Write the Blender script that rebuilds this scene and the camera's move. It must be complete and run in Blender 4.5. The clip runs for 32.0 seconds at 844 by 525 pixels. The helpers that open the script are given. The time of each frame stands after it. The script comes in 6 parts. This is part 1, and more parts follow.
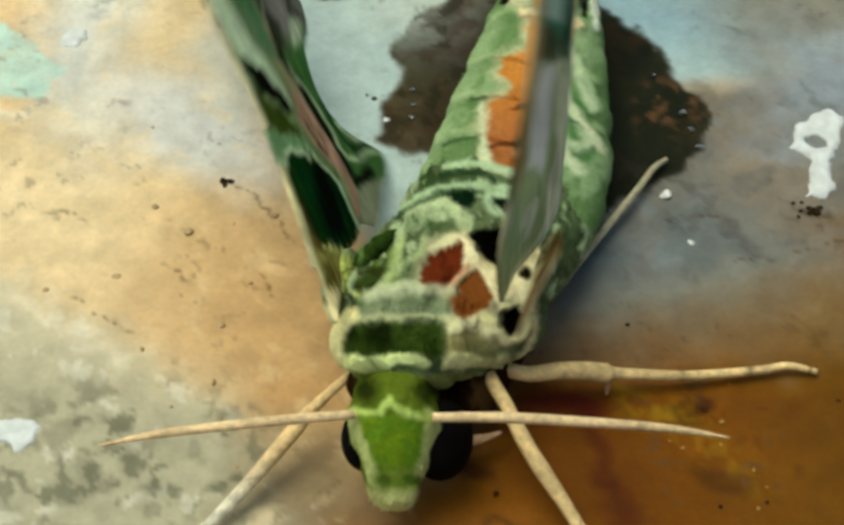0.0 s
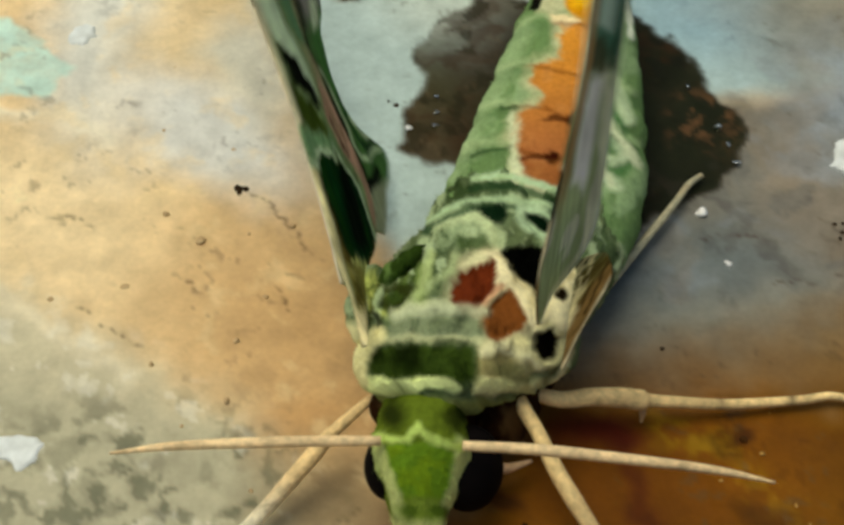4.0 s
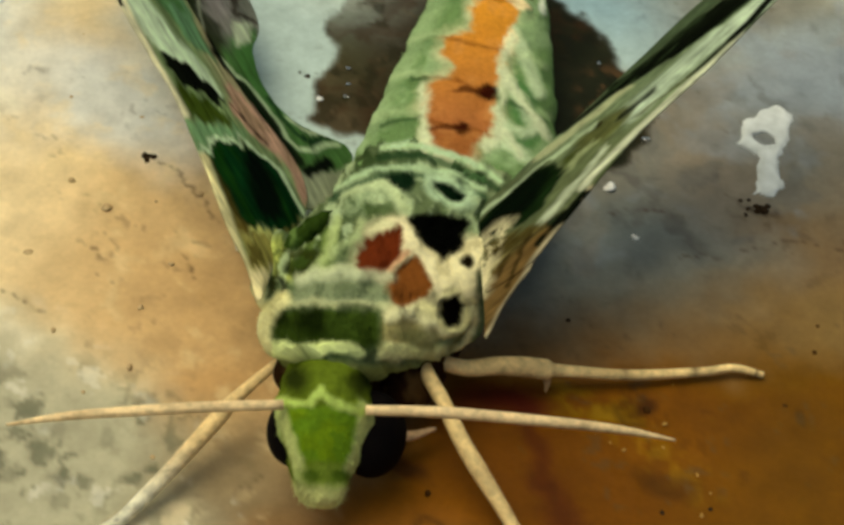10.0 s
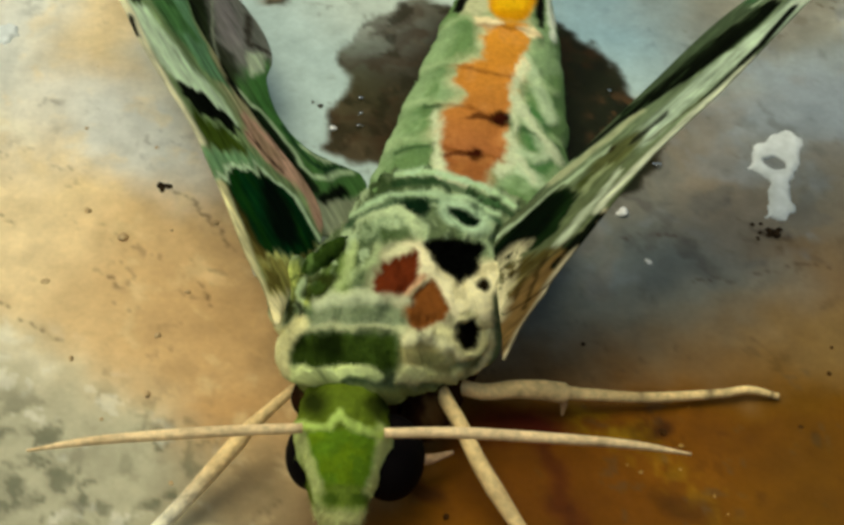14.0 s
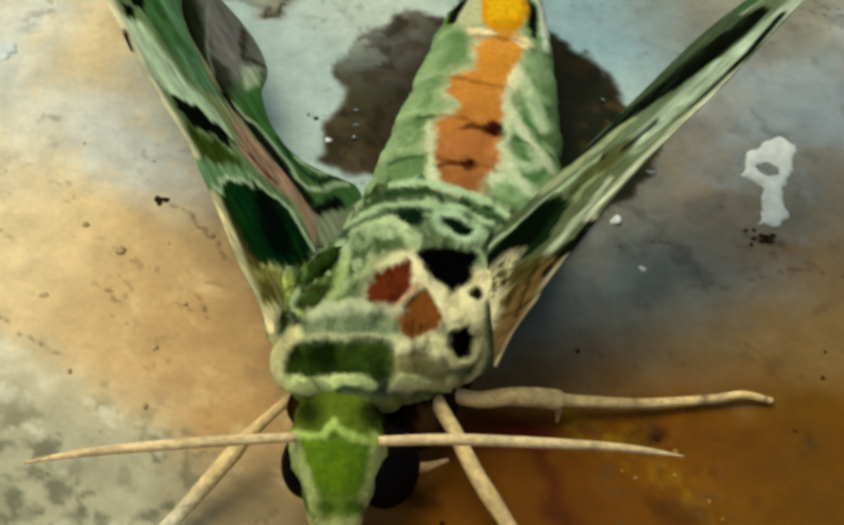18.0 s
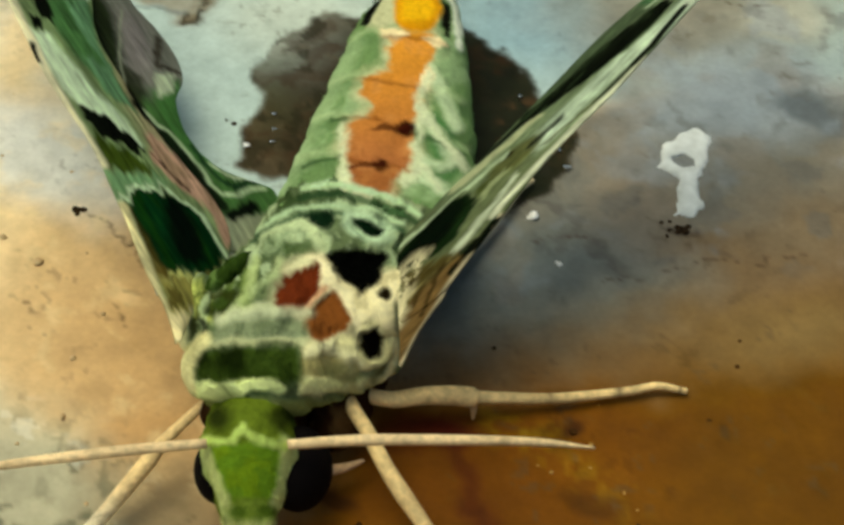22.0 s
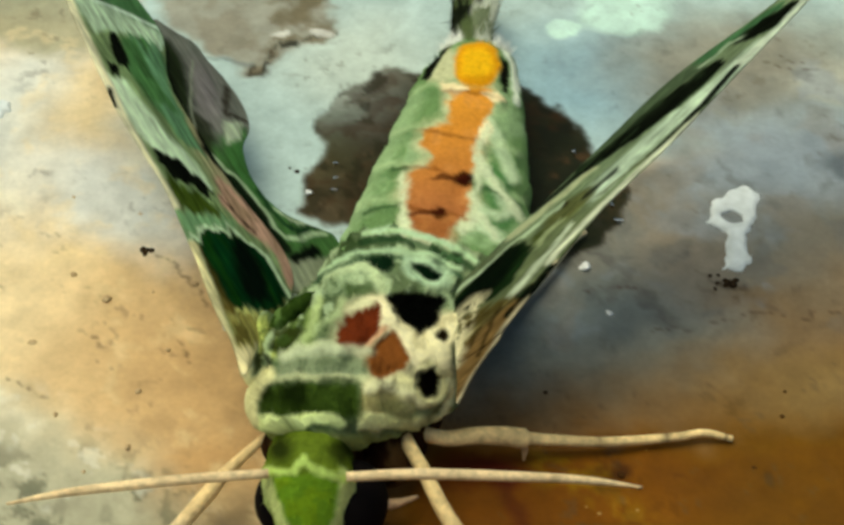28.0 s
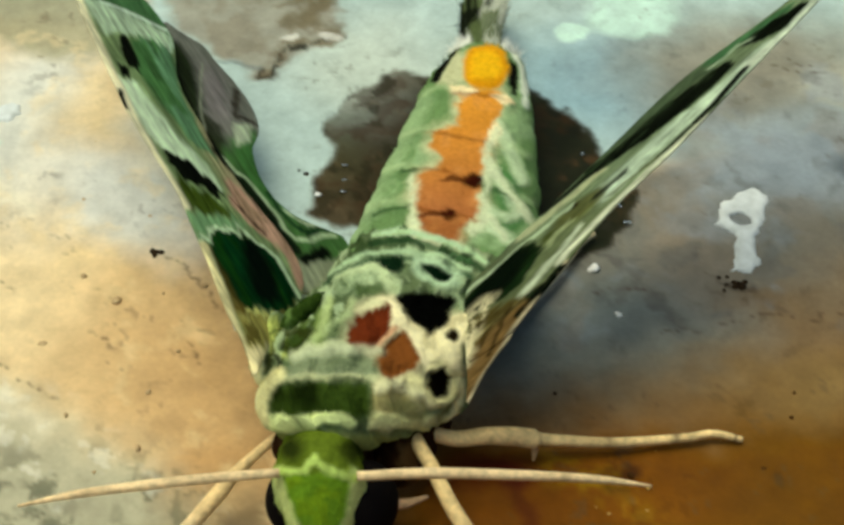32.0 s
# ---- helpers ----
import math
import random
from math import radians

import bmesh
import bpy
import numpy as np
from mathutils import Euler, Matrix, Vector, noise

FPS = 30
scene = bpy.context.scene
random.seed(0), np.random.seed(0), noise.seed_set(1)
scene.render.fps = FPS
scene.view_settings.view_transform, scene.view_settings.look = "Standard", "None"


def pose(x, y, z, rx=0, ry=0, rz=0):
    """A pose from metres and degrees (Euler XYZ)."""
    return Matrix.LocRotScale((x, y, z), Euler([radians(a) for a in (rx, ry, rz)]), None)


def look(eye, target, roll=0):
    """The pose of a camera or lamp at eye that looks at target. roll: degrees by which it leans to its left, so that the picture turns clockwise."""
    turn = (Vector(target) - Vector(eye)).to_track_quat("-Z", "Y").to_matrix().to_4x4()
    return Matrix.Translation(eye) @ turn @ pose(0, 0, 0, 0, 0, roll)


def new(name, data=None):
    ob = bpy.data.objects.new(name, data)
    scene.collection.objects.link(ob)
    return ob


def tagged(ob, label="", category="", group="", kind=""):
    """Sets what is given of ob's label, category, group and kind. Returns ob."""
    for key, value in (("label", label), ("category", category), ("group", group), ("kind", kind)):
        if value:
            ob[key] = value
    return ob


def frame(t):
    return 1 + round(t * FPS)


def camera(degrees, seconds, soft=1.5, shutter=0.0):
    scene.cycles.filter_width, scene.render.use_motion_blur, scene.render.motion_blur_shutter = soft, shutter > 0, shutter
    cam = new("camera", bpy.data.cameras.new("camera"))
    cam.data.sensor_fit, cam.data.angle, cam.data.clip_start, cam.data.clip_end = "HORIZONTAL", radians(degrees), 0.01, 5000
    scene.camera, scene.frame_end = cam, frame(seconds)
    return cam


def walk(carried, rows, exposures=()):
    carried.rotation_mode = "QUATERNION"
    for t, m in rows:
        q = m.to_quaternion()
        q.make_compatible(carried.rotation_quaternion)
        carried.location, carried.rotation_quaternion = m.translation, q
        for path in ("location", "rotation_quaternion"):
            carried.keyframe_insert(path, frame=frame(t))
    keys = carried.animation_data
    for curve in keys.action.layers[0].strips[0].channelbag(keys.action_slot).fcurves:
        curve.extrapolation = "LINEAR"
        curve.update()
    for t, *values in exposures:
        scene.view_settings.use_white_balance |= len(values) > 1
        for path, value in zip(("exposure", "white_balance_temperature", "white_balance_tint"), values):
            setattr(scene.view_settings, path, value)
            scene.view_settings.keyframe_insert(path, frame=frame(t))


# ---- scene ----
cam = camera(30.0, 32.0, soft=3.35, shutter=0.9)
PATH = [
    (0, (0.01209, -0.08320, 0.09172), (-0.00090, -0.00737, -0.00037), -5.51),
    (0.5, (0.01145, -0.08267, 0.09159), (-0.00149, -0.00711, -0.00074), -5.50),
    (1, (0.01142, -0.08250, 0.09089), (-0.00140, -0.00714, -0.00161), -5.50),
    (1.5, (0.01088, -0.08264, 0.09013), (-0.00171, -0.00633, -0.00162), -5.20),
    (2, (0.01017, -0.08161, 0.08998), (-0.00233, -0.00531, -0.00179), -4.97),
    (2.5, (0.01013, -0.08055, 0.08989), (-0.00262, -0.00484, -0.00233), -4.83),
    (4.5, (0.00775, -0.07920, 0.08734), (-0.00322, -0.00293, -0.00465), -3.04),
    (5, (0.00738, -0.07975, 0.08656), (-0.00303, -0.00335, -0.00539), -2.58),
    (5.5, (0.00759, -0.07969, 0.08654), (-0.00254, -0.00414, -0.00614), -2.39),
    (6, (0.00776, -0.08046, 0.08633), (-0.00165, -0.00493, -0.00645), -2.05),
    (6.5, (0.00784, -0.08053, 0.08627), (-0.00123, -0.00516, -0.00667), -1.80),
    (7, (0.00694, -0.08088, 0.08537), (-0.00174, -0.00538, -0.00750), -0.73),
    (7.5, (0.00773, -0.08084, 0.08624), (-0.00015, -0.00548, -0.00681), -0.58),
    (8, (0.00788, -0.08128, 0.08644), (0.00041, -0.00586, -0.00659), -0.06),
    (8.5, (0.00806, -0.08122, 0.08644), (0.00117, -0.00572, -0.00658), 0.37),
    (9, (0.00936, -0.08114, 0.08633), (0.00291, -0.00531, -0.00645), 0.22),
    (9.5, (0.00953, -0.08091, 0.08643), (0.00356, -0.00471, -0.00609), 0.47),
    (10, (0.00950, -0.08057, 0.08669), (0.00379, -0.00398, -0.00551), 0.63),
    (10.5, (0.00969, -0.08109, 0.08705), (0.00408, -0.00419, -0.00490), 0.42),
    (11, (0.00945, -0.08144, 0.08699), (0.00380, -0.00411, -0.00460), 0.45),
    (11.5, (0.00906, -0.08146, 0.08710), (0.00337, -0.00396, -0.00434), 0.48),
    (12, (0.00863, -0.08184, 0.08713), (0.00260, -0.00398, -0.00398), 0.36),
    (12.5, (0.00819, -0.08176, 0.08664), (0.00223, -0.00354, -0.00416), 0.40),
    (13, (0.00835, -0.08180, 0.08662), (0.00221, -0.00338, -0.00399), 0.17),
    (13.5, (0.00869, -0.08180, 0.08654), (0.00251, -0.00312, -0.00385), 0.03),
    (15.5, (0.00884, -0.08217, 0.08652), (0.00227, -0.00301, -0.00343), -0.37),
    (16, (0.00884, -0.08232, 0.08634), (0.00177, -0.00307, -0.00349), -0.59),
    (16.5, (0.00891, -0.08226, 0.08642), (0.00183, -0.00294, -0.00334), -0.62),
    (17, (0.00943, -0.08228, 0.08632), (0.00228, -0.00287, -0.00336), -0.90),
    (17.5, (0.00947, -0.08228, 0.08662), (0.00229, -0.00289, -0.00308), -0.90),
    (18, (0.01001, -0.08243, 0.08693), (0.00294, -0.00286, -0.00262), -1.17),
    (18.5, (0.01061, -0.08198, 0.08685), (0.00380, -0.00252, -0.00281), -1.36),
    (19, (0.01133, -0.08173, 0.08683), (0.00485, -0.00210, -0.00271), -1.52),
    (19.5, (0.01157, -0.08161, 0.08710), (0.00512, -0.00190, -0.00237), -1.57),
    (20, (0.01203, -0.08170, 0.08698), (0.00584, -0.00197, -0.00249), -1.68),
    (20.5, (0.01259, -0.08175, 0.08705), (0.00658, -0.00213, -0.00253), -1.83),
    (21, (0.01344, -0.08185, 0.08713), (0.00776, -0.00220, -0.00244), -1.93),
    (21.5, (0.01426, -0.08200, 0.08687), (0.00902, -0.00229, -0.00268), -2.08),
    (22, (0.01447, -0.08228, 0.08721), (0.00912, -0.00271, -0.00245), -2.06),
    (22.5, (0.01446, -0.08261, 0.08732), (0.00908, -0.00303, -0.00233), -2.06),
    (23, (0.01468, -0.08350, 0.08748), (0.00889, -0.00392, -0.00215), -2.10),
    (23.5, (0.01466, -0.08465, 0.08797), (0.00879, -0.00504, -0.00161), -1.92),
    (24, (0.01459, -0.08523, 0.08845), (0.00849, -0.00538, -0.00091), -1.83),
    (24.5, (0.01431, -0.08546, 0.08875), (0.00773, -0.00530, -0.00031), -1.88),
    (25, (0.01442, -0.08529, 0.08862), (0.00777, -0.00470, -0.00005), -1.87),
    (25.5, (0.01431, -0.08553, 0.08915), (0.00718, -0.00440, 0.00102), -1.86),
    (26, (0.01391, -0.08567, 0.08932), (0.00640, -0.00404, 0.00168), -1.87),
    (26.5, (0.01386, -0.08577, 0.08931), (0.00604, -0.00375, 0.00206), -1.95),
    (28.5, (0.01322, -0.08607, 0.08908), (0.00464, -0.00289, 0.00301), -2.09),
    (29, (0.01301, -0.08617, 0.08865), (0.00438, -0.00289, 0.00269), -2.06),
    (29.5, (0.01320, -0.08624, 0.08875), (0.00454, -0.00298, 0.00277), -2.20),
    (30, (0.01328, -0.08618, 0.08859), (0.00469, -0.00284, 0.00268), -2.23),
    (30.5, (0.01334, -0.08616, 0.08875), (0.00474, -0.00289, 0.00277), -2.28),
    (31, (0.01342, -0.08629, 0.08887), (0.00484, -0.00292, 0.00298), -2.29),
    (31.5, (0.01334, -0.08630, 0.08870), (0.00464, -0.00288, 0.00287), -2.39),
    (32, (0.01308, -0.08662, 0.08897), (0.00431, -0.00316, 0.00319), -2.21),
]
EXPOSURES = [(0, -0.1, 6420, -7), (2.5, -0.15, 6570, -5), (5, -0.26, 6770, -2), (9, -0.2, 7320, -5), (13, -0.23, 7020, -8), (17, -0.22, 6770, -8),
             (22, -0.07, 6870, -8), (26, -0.02, 6620, -9), (32, 0, 6570, -9)]
walk(cam, [(t, look(eye, target, roll)) for t, eye, target, roll in PATH], exposures=EXPOSURES)

# One millimetre, in metres; the plan below is drawn in millimetres.
MM = 0.001

# ---- world, sun, exposure ----
SUN_FROM = Vector((-0.26, 0.12, 0.95)).normalized()
world = bpy.data.worlds.new("sky")
scene.world = world
world.use_nodes = True
wn = world.node_tree.nodes
sky = wn.new("ShaderNodeTexSky")
sky.sky_type = "NISHITA"
sky.sun_disc = False
sky.sun_elevation = math.asin(SUN_FROM.z)
sky.sun_rotation = math.atan2(SUN_FROM.x, SUN_FROM.y)
sky.dust_density = 6.0
sky.air_density = 1.0
wn["Background"].inputs["Strength"].default_value = 0.107
world.node_tree.links.new(sky.outputs["Color"], wn["Background"].inputs["Color"])

sun_data = bpy.data.lights.new("sun", "SUN")
sun_data.energy = 1.62
sun_data.angle = radians(48)
sun_data.color = (1.0, 0.93, 0.8)
sun = new("sun", sun_data)
sun.matrix_world = look(SUN_FROM * 3.0, (0, 0, 0))


# ---- arithmetic of shapes and patterns ----
def lin(r, g, b):
    """Linear colour from 0..255 display values."""
    c = np.array((r, g, b), float) / 255
    return np.where(c <= 0.04045, c / 12.92, ((c + 0.055) / 1.055) ** 2.4)


def smooth(lo, hi, v):
    k = np.clip((v - lo) / (hi - lo), 0, 1)
    return k * k * (3 - 2 * k)


def hashed(i, j, seed):
    h = (i.astype(np.int64) * 374761393 + j.astype(np.int64) * 668265263 + seed * 1442695041) & 0x7FFFFFFF
    h = ((h ^ (h >> 13)) * 1274126177) & 0x7FFFFFFF
    return ((h ^ (h >> 16)) & 0xFFFF) / 65535.0


def vnoise(x, y, seed=0):
    i, j = np.floor(x), np.floor(y)
    fx, fy = x - i, y - j
    fx, fy = fx * fx * (3 - 2 * fx), fy * fy * (3 - 2 * fy)
    a, b = hashed(i, j, seed), hashed(i + 1, j, seed)
    c, d = hashed(i, j + 1, seed), hashed(i + 1, j + 1, seed)
    return (a + (b - a) * fx) * (1 - fy) + (c + (d - c) * fx) * fy


def fbm(x, y, scale, seed=0, octaves=4):
    """Noise of about -1..1 whose largest lumps are scale across."""
    out, amp, total = 0.0, 1.0, 0.0
    for k in range(octaves):
        out = out + amp * (2 * vnoise(x / scale * 2**k + 17.3 * k, y / scale * 2**k - 9.1 * k, seed + k) - 1)
        total += amp
        amp *= 0.55
    return out / total * 1.6


def inside(x, y, points, soft, grow=0.0):
    """1 inside the outline, 0 outside, over an edge soft wide."""
    pts = np.array(points, float).reshape(-1, 2)
    far = np.full(np.shape(x), 1e9)
    odd = np.zeros(np.shape(x), bool)
    for (ax, ay), (bx, by) in zip(pts, np.roll(pts, -1, 0)):
        dx, dy = bx - ax, by - ay
        k = np.clip(((x - ax) * dx + (y - ay) * dy) / (dx * dx + dy * dy + 1e-12), 0, 1)
        far = np.minimum(far, np.hypot(x - ax - k * dx, y - ay - k * dy))
        if ay != by:
            odd ^= ((ay > y) != (by > y)) & (x < dx * (y - ay) / dy + ax)
    return smooth(-soft, soft, np.where(odd, far, -far) + grow)


def along(x, y, points, width, soft):
    """1 on a drawn line of that width."""
    pts = np.array(points, float).reshape(-1, 2)
    far = np.full(np.shape(x), 1e9)
    for (ax, ay), (bx, by) in zip(pts[:-1], pts[1:]):
        dx, dy = bx - ax, by - ay
        k = np.clip(((x - ax) * dx + (y - ay) * dy) / (dx * dx + dy * dy + 1e-12), 0, 1)
        far = np.minimum(far, np.hypot(x - ax - k * dx, y - ay - k * dy))
    return 1 - smooth(width / 2 - soft, width / 2 + soft, far)


def blob(x, y, cx, cy, rx, ry, turn=0.0, soft=0.3):
    a = radians(turn)
    u, v = (x - cx) * math.cos(a) + (y - cy) * math.sin(a), -(x - cx) * math.sin(a) + (y - cy) * math.cos(a)
    return 1 - smooth(1 - soft, 1 + soft, np.sqrt((u / rx) ** 2 + (v / ry) ** 2))


def over(col, colour, mask):
    """Lays a colour (display values) over an array of colours."""
    return col + (lin(*colour) - col) * np.clip(mask, 0, 1)[..., None]


def spline(ts, vals, t):
    """A smooth curve through vals at ts (Catmull-Rom), at the places t."""
    ts, vals, t = np.array(ts, float), np.array(vals, float), np.asarray(t, float)
    slope = np.gradient(vals, ts, axis=0)
    k = np.clip(np.searchsorted(ts, t, side="right") - 1, 0, len(ts) - 2)
    h = ts[k + 1] - ts[k]
    s = np.clip((t - ts[k]) / h, 0, 1)
    shape = (...,) + (None,) * (vals.ndim - 1)
    s, h = s[shape], h[shape]
    return ((2 * s**3 - 3 * s**2 + 1) * vals[k] + (s**3 - 2 * s**2 + s) * h * slope[k] + (3 * s**2 - 2 * s**3) * vals[k + 1] + (s**3 - s**2) * h * slope[k + 1])


# ---- meshes ----
def mesh_of(name, verts, faces, material, colours=None, wet=None):
    """A mesh from millimetres, smooth, with its pattern in the attribute col (alpha: wetness)."""
    me = bpy.data.meshes.new(name)
    me.from_pydata((np.asarray(verts) * MM).tolist(), [], faces if isinstance(faces, list) else faces.tolist())
    me.polygons.foreach_set("use_smooth", np.ones(len(me.polygons), bool))
    if colours is not None:
        rgba = np.ones((len(verts), 4), np.float32)
        rgba[:, :3] = colours
        if wet is not None:
            rgba[:, 3] = wet
        me.color_attributes.new("col", "FLOAT_COLOR", "POINT").data.foreach_set("color", rgba.ravel())
    me.materials.append(material)
    me.update()
    return me


def part(name, me, parent, label="", m=None):
    ob = new(name, me)
    ob.parent = parent
    if m is not None:
        ob.matrix_basis = m
    return tagged(ob, label)


def quads(rows, cols, closed=False):
    """Faces of a grid of rows x cols points; closed: the columns run round."""
    r, c = np.meshgrid(np.arange(rows - 1), np.arange(cols if closed else cols - 1), indexing="ij")
    n = (c + 1) % cols
    return np.stack([r * cols + c, r * cols + n, (r + 1) * cols + n, (r + 1) * cols + c], -1).reshape(-1, 4)


def loft(stations, steps, seg=64, lo=None, hi=None, power=2.0):
    """Points of a body laid round a bent axis. Stations: y, x, z of the axis, half width, height above it, depth below it."""
    st = np.array(stations, float)
    order = np.arange(len(st))
    k = np.linspace(order[0] if lo is None else lo, order[-1] if hi is None else hi, steps)
    y, x, z, w, up, down = spline(order, st, k).T
    a = np.linspace(0, 2 * np.pi, seg, endpoint=False)
    c, s = np.cos(a), np.sin(a)
    c, s = np.sign(c) * np.abs(c) ** (2 / power), np.sign(s) * np.abs(s) ** (2 / power)
    tangent = np.stack([np.gradient(x), np.gradient(y)], -1)
    tangent /= np.linalg.norm(tangent, axis=1)[:, None] + 1e-9
    side = np.stack([tangent[:, 1], -tangent[:, 0]], -1) * np.sign(np.mean(tangent[:, 1]) or 1)
    h = np.where(s[None] > 0, up[:, None], down[:, None]) * s[None]
    px_ = x[:, None] + side[:, :1] * w[:, None] * c[None]
    py_ = y[:, None] + side[:, 1:] * w[:, None] * c[None]
    return np.stack([px_, py_, z[:, None] + h], -1)


def shell(grid):
    """Vertices and faces of a closed loft, with its ends capped."""
    rows, cols = grid.shape[:2]
    verts = np.concatenate([grid.reshape(-1, 3), grid[0].mean(0)[None], grid[-1].mean(0)[None]])
    faces = quads(rows, cols, True).tolist()
    n = rows * cols
    faces += [[n, (c + 1) % cols, c] for c in range(cols)]
    faces += [[n + 1, n - cols + c, n - cols + (c + 1) % cols] for c in range(cols)]
    return verts, faces


def tube(points, radii, seg=14, per=8):
    """A round, tapering limb through points."""
    pts, k = np.array(points, float), np.arange(len(points))
    t = np.linspace(0, k[-1], per * k[-1] + 1)
    p, r = spline(k, pts, t), np.interp(t, k, radii)
    d = np.gradient(p, axis=0)
    d /= np.linalg.norm(d, axis=1)[:, None]
    a = np.cross(d, (0.0, 0.0, 1.0))
    a /= np.linalg.norm(a, axis=1)[:, None] + 1e-9
    b = np.cross(d, a)
    ang = np.linspace(0, 2 * np.pi, seg, endpoint=False)
    return p[:, None] + r[:, None, None] * (a[:, None] * np.cos(ang)[None, :, None] + b[:, None] * np.sin(ang)[None, :, None])


# ---- materials ----
def mat(name):
    m = bpy.data.materials.new(name)
    m.use_nodes = True
    return m, m.node_tree.nodes, m.node_tree.links, m.node_tree.nodes["Principled BSDF"]


def noise_node(nodes, links, scale, detail=6.0, stretch=None):
    tex = nodes.new("ShaderNodeTexNoise")
    tex.inputs["Scale"].default_value = scale
    tex.inputs["Detail"].default_value = detail
    co = nodes.new("ShaderNodeTexCoord")
    if stretch:
        mp = nodes.new("ShaderNodeMapping")
        mp.inputs["Scale"].default_value = stretch
        links.new(co.outputs["Object"], mp.inputs["Vector"])
        links.new(mp.outputs["Vector"], tex.inputs["Vector"])
    else:
        links.new(co.outputs["Object"], tex.inputs["Vector"])
    return tex


def spread(nodes, links, tex, lo, hi):
    r = nodes.new("ShaderNodeMapRange")
    r.inputs["From Min"].default_value, r.inputs["From Max"].default_value = 0.3, 0.7
    r.inputs["To Min"].default_value, r.inputs["To Max"].default_value = lo, hi
    links.new(tex.outputs["Fac"], r.inputs["Value"])
    return r


def painted(name, grain, grain2, rough, bump, stretch=None, sheen=0.0, lo=0.75, hi=1.22, gloss=0.5):
    """A surface whose pattern is in col, with grain at two scales (lumps a metre), and fine relief."""
    m, nodes, links, bsdf = mat(name)
    col = nodes.new("ShaderNodeVertexColor")
    col.layer_name = "col"
    a, b = noise_node(nodes, links, grain, 5, stretch), noise_node(nodes, links, grain2, 3)
    ra, rb = spread(nodes, links, a, lo, hi), spread(nodes, links, b, 0.5 + lo / 2, 0.5 + hi / 2)
    mul = nodes.new("ShaderNodeMath")
    mul.operation = "MULTIPLY"
    links.new(ra.outputs["Result"], mul.inputs[0])
    links.new(rb.outputs["Result"], mul.inputs[1])
    mix = nodes.new("ShaderNodeVectorMath")
    mix.operation = "SCALE"
    links.new(col.outputs["Color"], mix.inputs[0])
    links.new(mul.outputs["Value"], mix.inputs["Scale"])
    links.new(mix.outputs["Vector"], bsdf.inputs["Base Color"])
    bsdf.inputs["Roughness"].default_value = rough
    bsdf.inputs["Specular IOR Level"].default_value = gloss
    if sheen:
        bsdf.inputs["Sheen Weight"].default_value = sheen
        bsdf.inputs["Sheen Roughness"].default_value = 0.5
    bp = nodes.new("ShaderNodeBump")
    bp.inputs["Strength"].default_value = bump
    bp.inputs["Distance"].default_value = 0.0003
    links.new(a.outputs["Fac"], bp.inputs["Height"])
    links.new(bp.outputs["Normal"], bsdf.inputs["Normal"])
    return m


FUR = painted("furry_scales", 2600, 500, 0.9, 0.35, gloss=0.015, lo=0.88, hi=1.1)
WING = painted("wing_scales", 900, 220, 0.75, 0.35, stretch=(0.25, 2.2, 1.0), gloss=0.01, lo=0.66, hi=1.3)
# thin wings let some light through
nodes, links = WING.node_tree.nodes, WING.node_tree.links
glow = nodes.new("ShaderNodeBsdfTranslucent")
blend = nodes.new("ShaderNodeMixShader")
blend.inputs[0].default_value = 0.2
body_shader = nodes["Principled BSDF"]
links.new(body_shader.inputs["Base Color"].links[0].from_socket, glow.inputs["Color"])
links.new(body_shader.outputs[0], blend.inputs[1])
links.new(glow.outputs[0], blend.inputs[2])
links.new(blend.outputs[0], nodes["Material Output"].inputs["Surface"])
CHITIN = painted("leg_scales", 1800, 300, 0.7, 0.4, gloss=0.35)

GROUND, nodes, links, bsdf = mat("stained_wet_cement")
col = nodes.new("ShaderNodeVertexColor")
col.layer_name = "col"
fine, mid = noise_node(nodes, links, 2300, 6), noise_node(nodes, links, 420, 6)
rf, rm = spread(nodes, links, fine, 0.95, 1.05), spread(nodes, links, mid, 0.9, 1.09)
mul = nodes.new("ShaderNodeMath")
mul.operation = "MULTIPLY"
links.new(rf.outputs["Result"], mul.inputs[0])
links.new(rm.outputs["Result"], mul.inputs[1])
mix = nodes.new("ShaderNodeVectorMath")
mix.operation = "SCALE"
links.new(col.outputs["Color"], mix.inputs[0])
links.new(mul.outputs["Value"], mix.inputs["Scale"])
links.new(mix.outputs["Vector"], bsdf.inputs["Base Color"])
wetness = nodes.new("ShaderNodeMapRange")
wetness.inputs["To Min"].default_value, wetness.inputs["To Max"].default_value = 0.62, 0.34
links.new(col.outputs["Alpha"], wetness.inputs["Value"])
links.new(wetness.outputs["Result"], bsdf.inputs["Roughness"])
bsdf.inputs["Specular IOR Level"].default_value = 0.05
bp = nodes.new("ShaderNodeBump")
bp.inputs["Strength"].default_value, bp.inputs["Distance"].default_value = 0.34, 0.0003
links.new(mid.outputs["Fac"], bp.inputs["Height"])
links.new(bp.outputs["Normal"], bsdf.inputs["Normal"])

EYE, nodes, links, bsdf = mat("dark_eye")
bsdf.inputs["Base Color"].default_value = (0.004, 0.003, 0.003, 1)
bsdf.inputs["Roughness"].default_value = 0.7
bsdf.inputs["Specular IOR Level"].default_value = 0.03


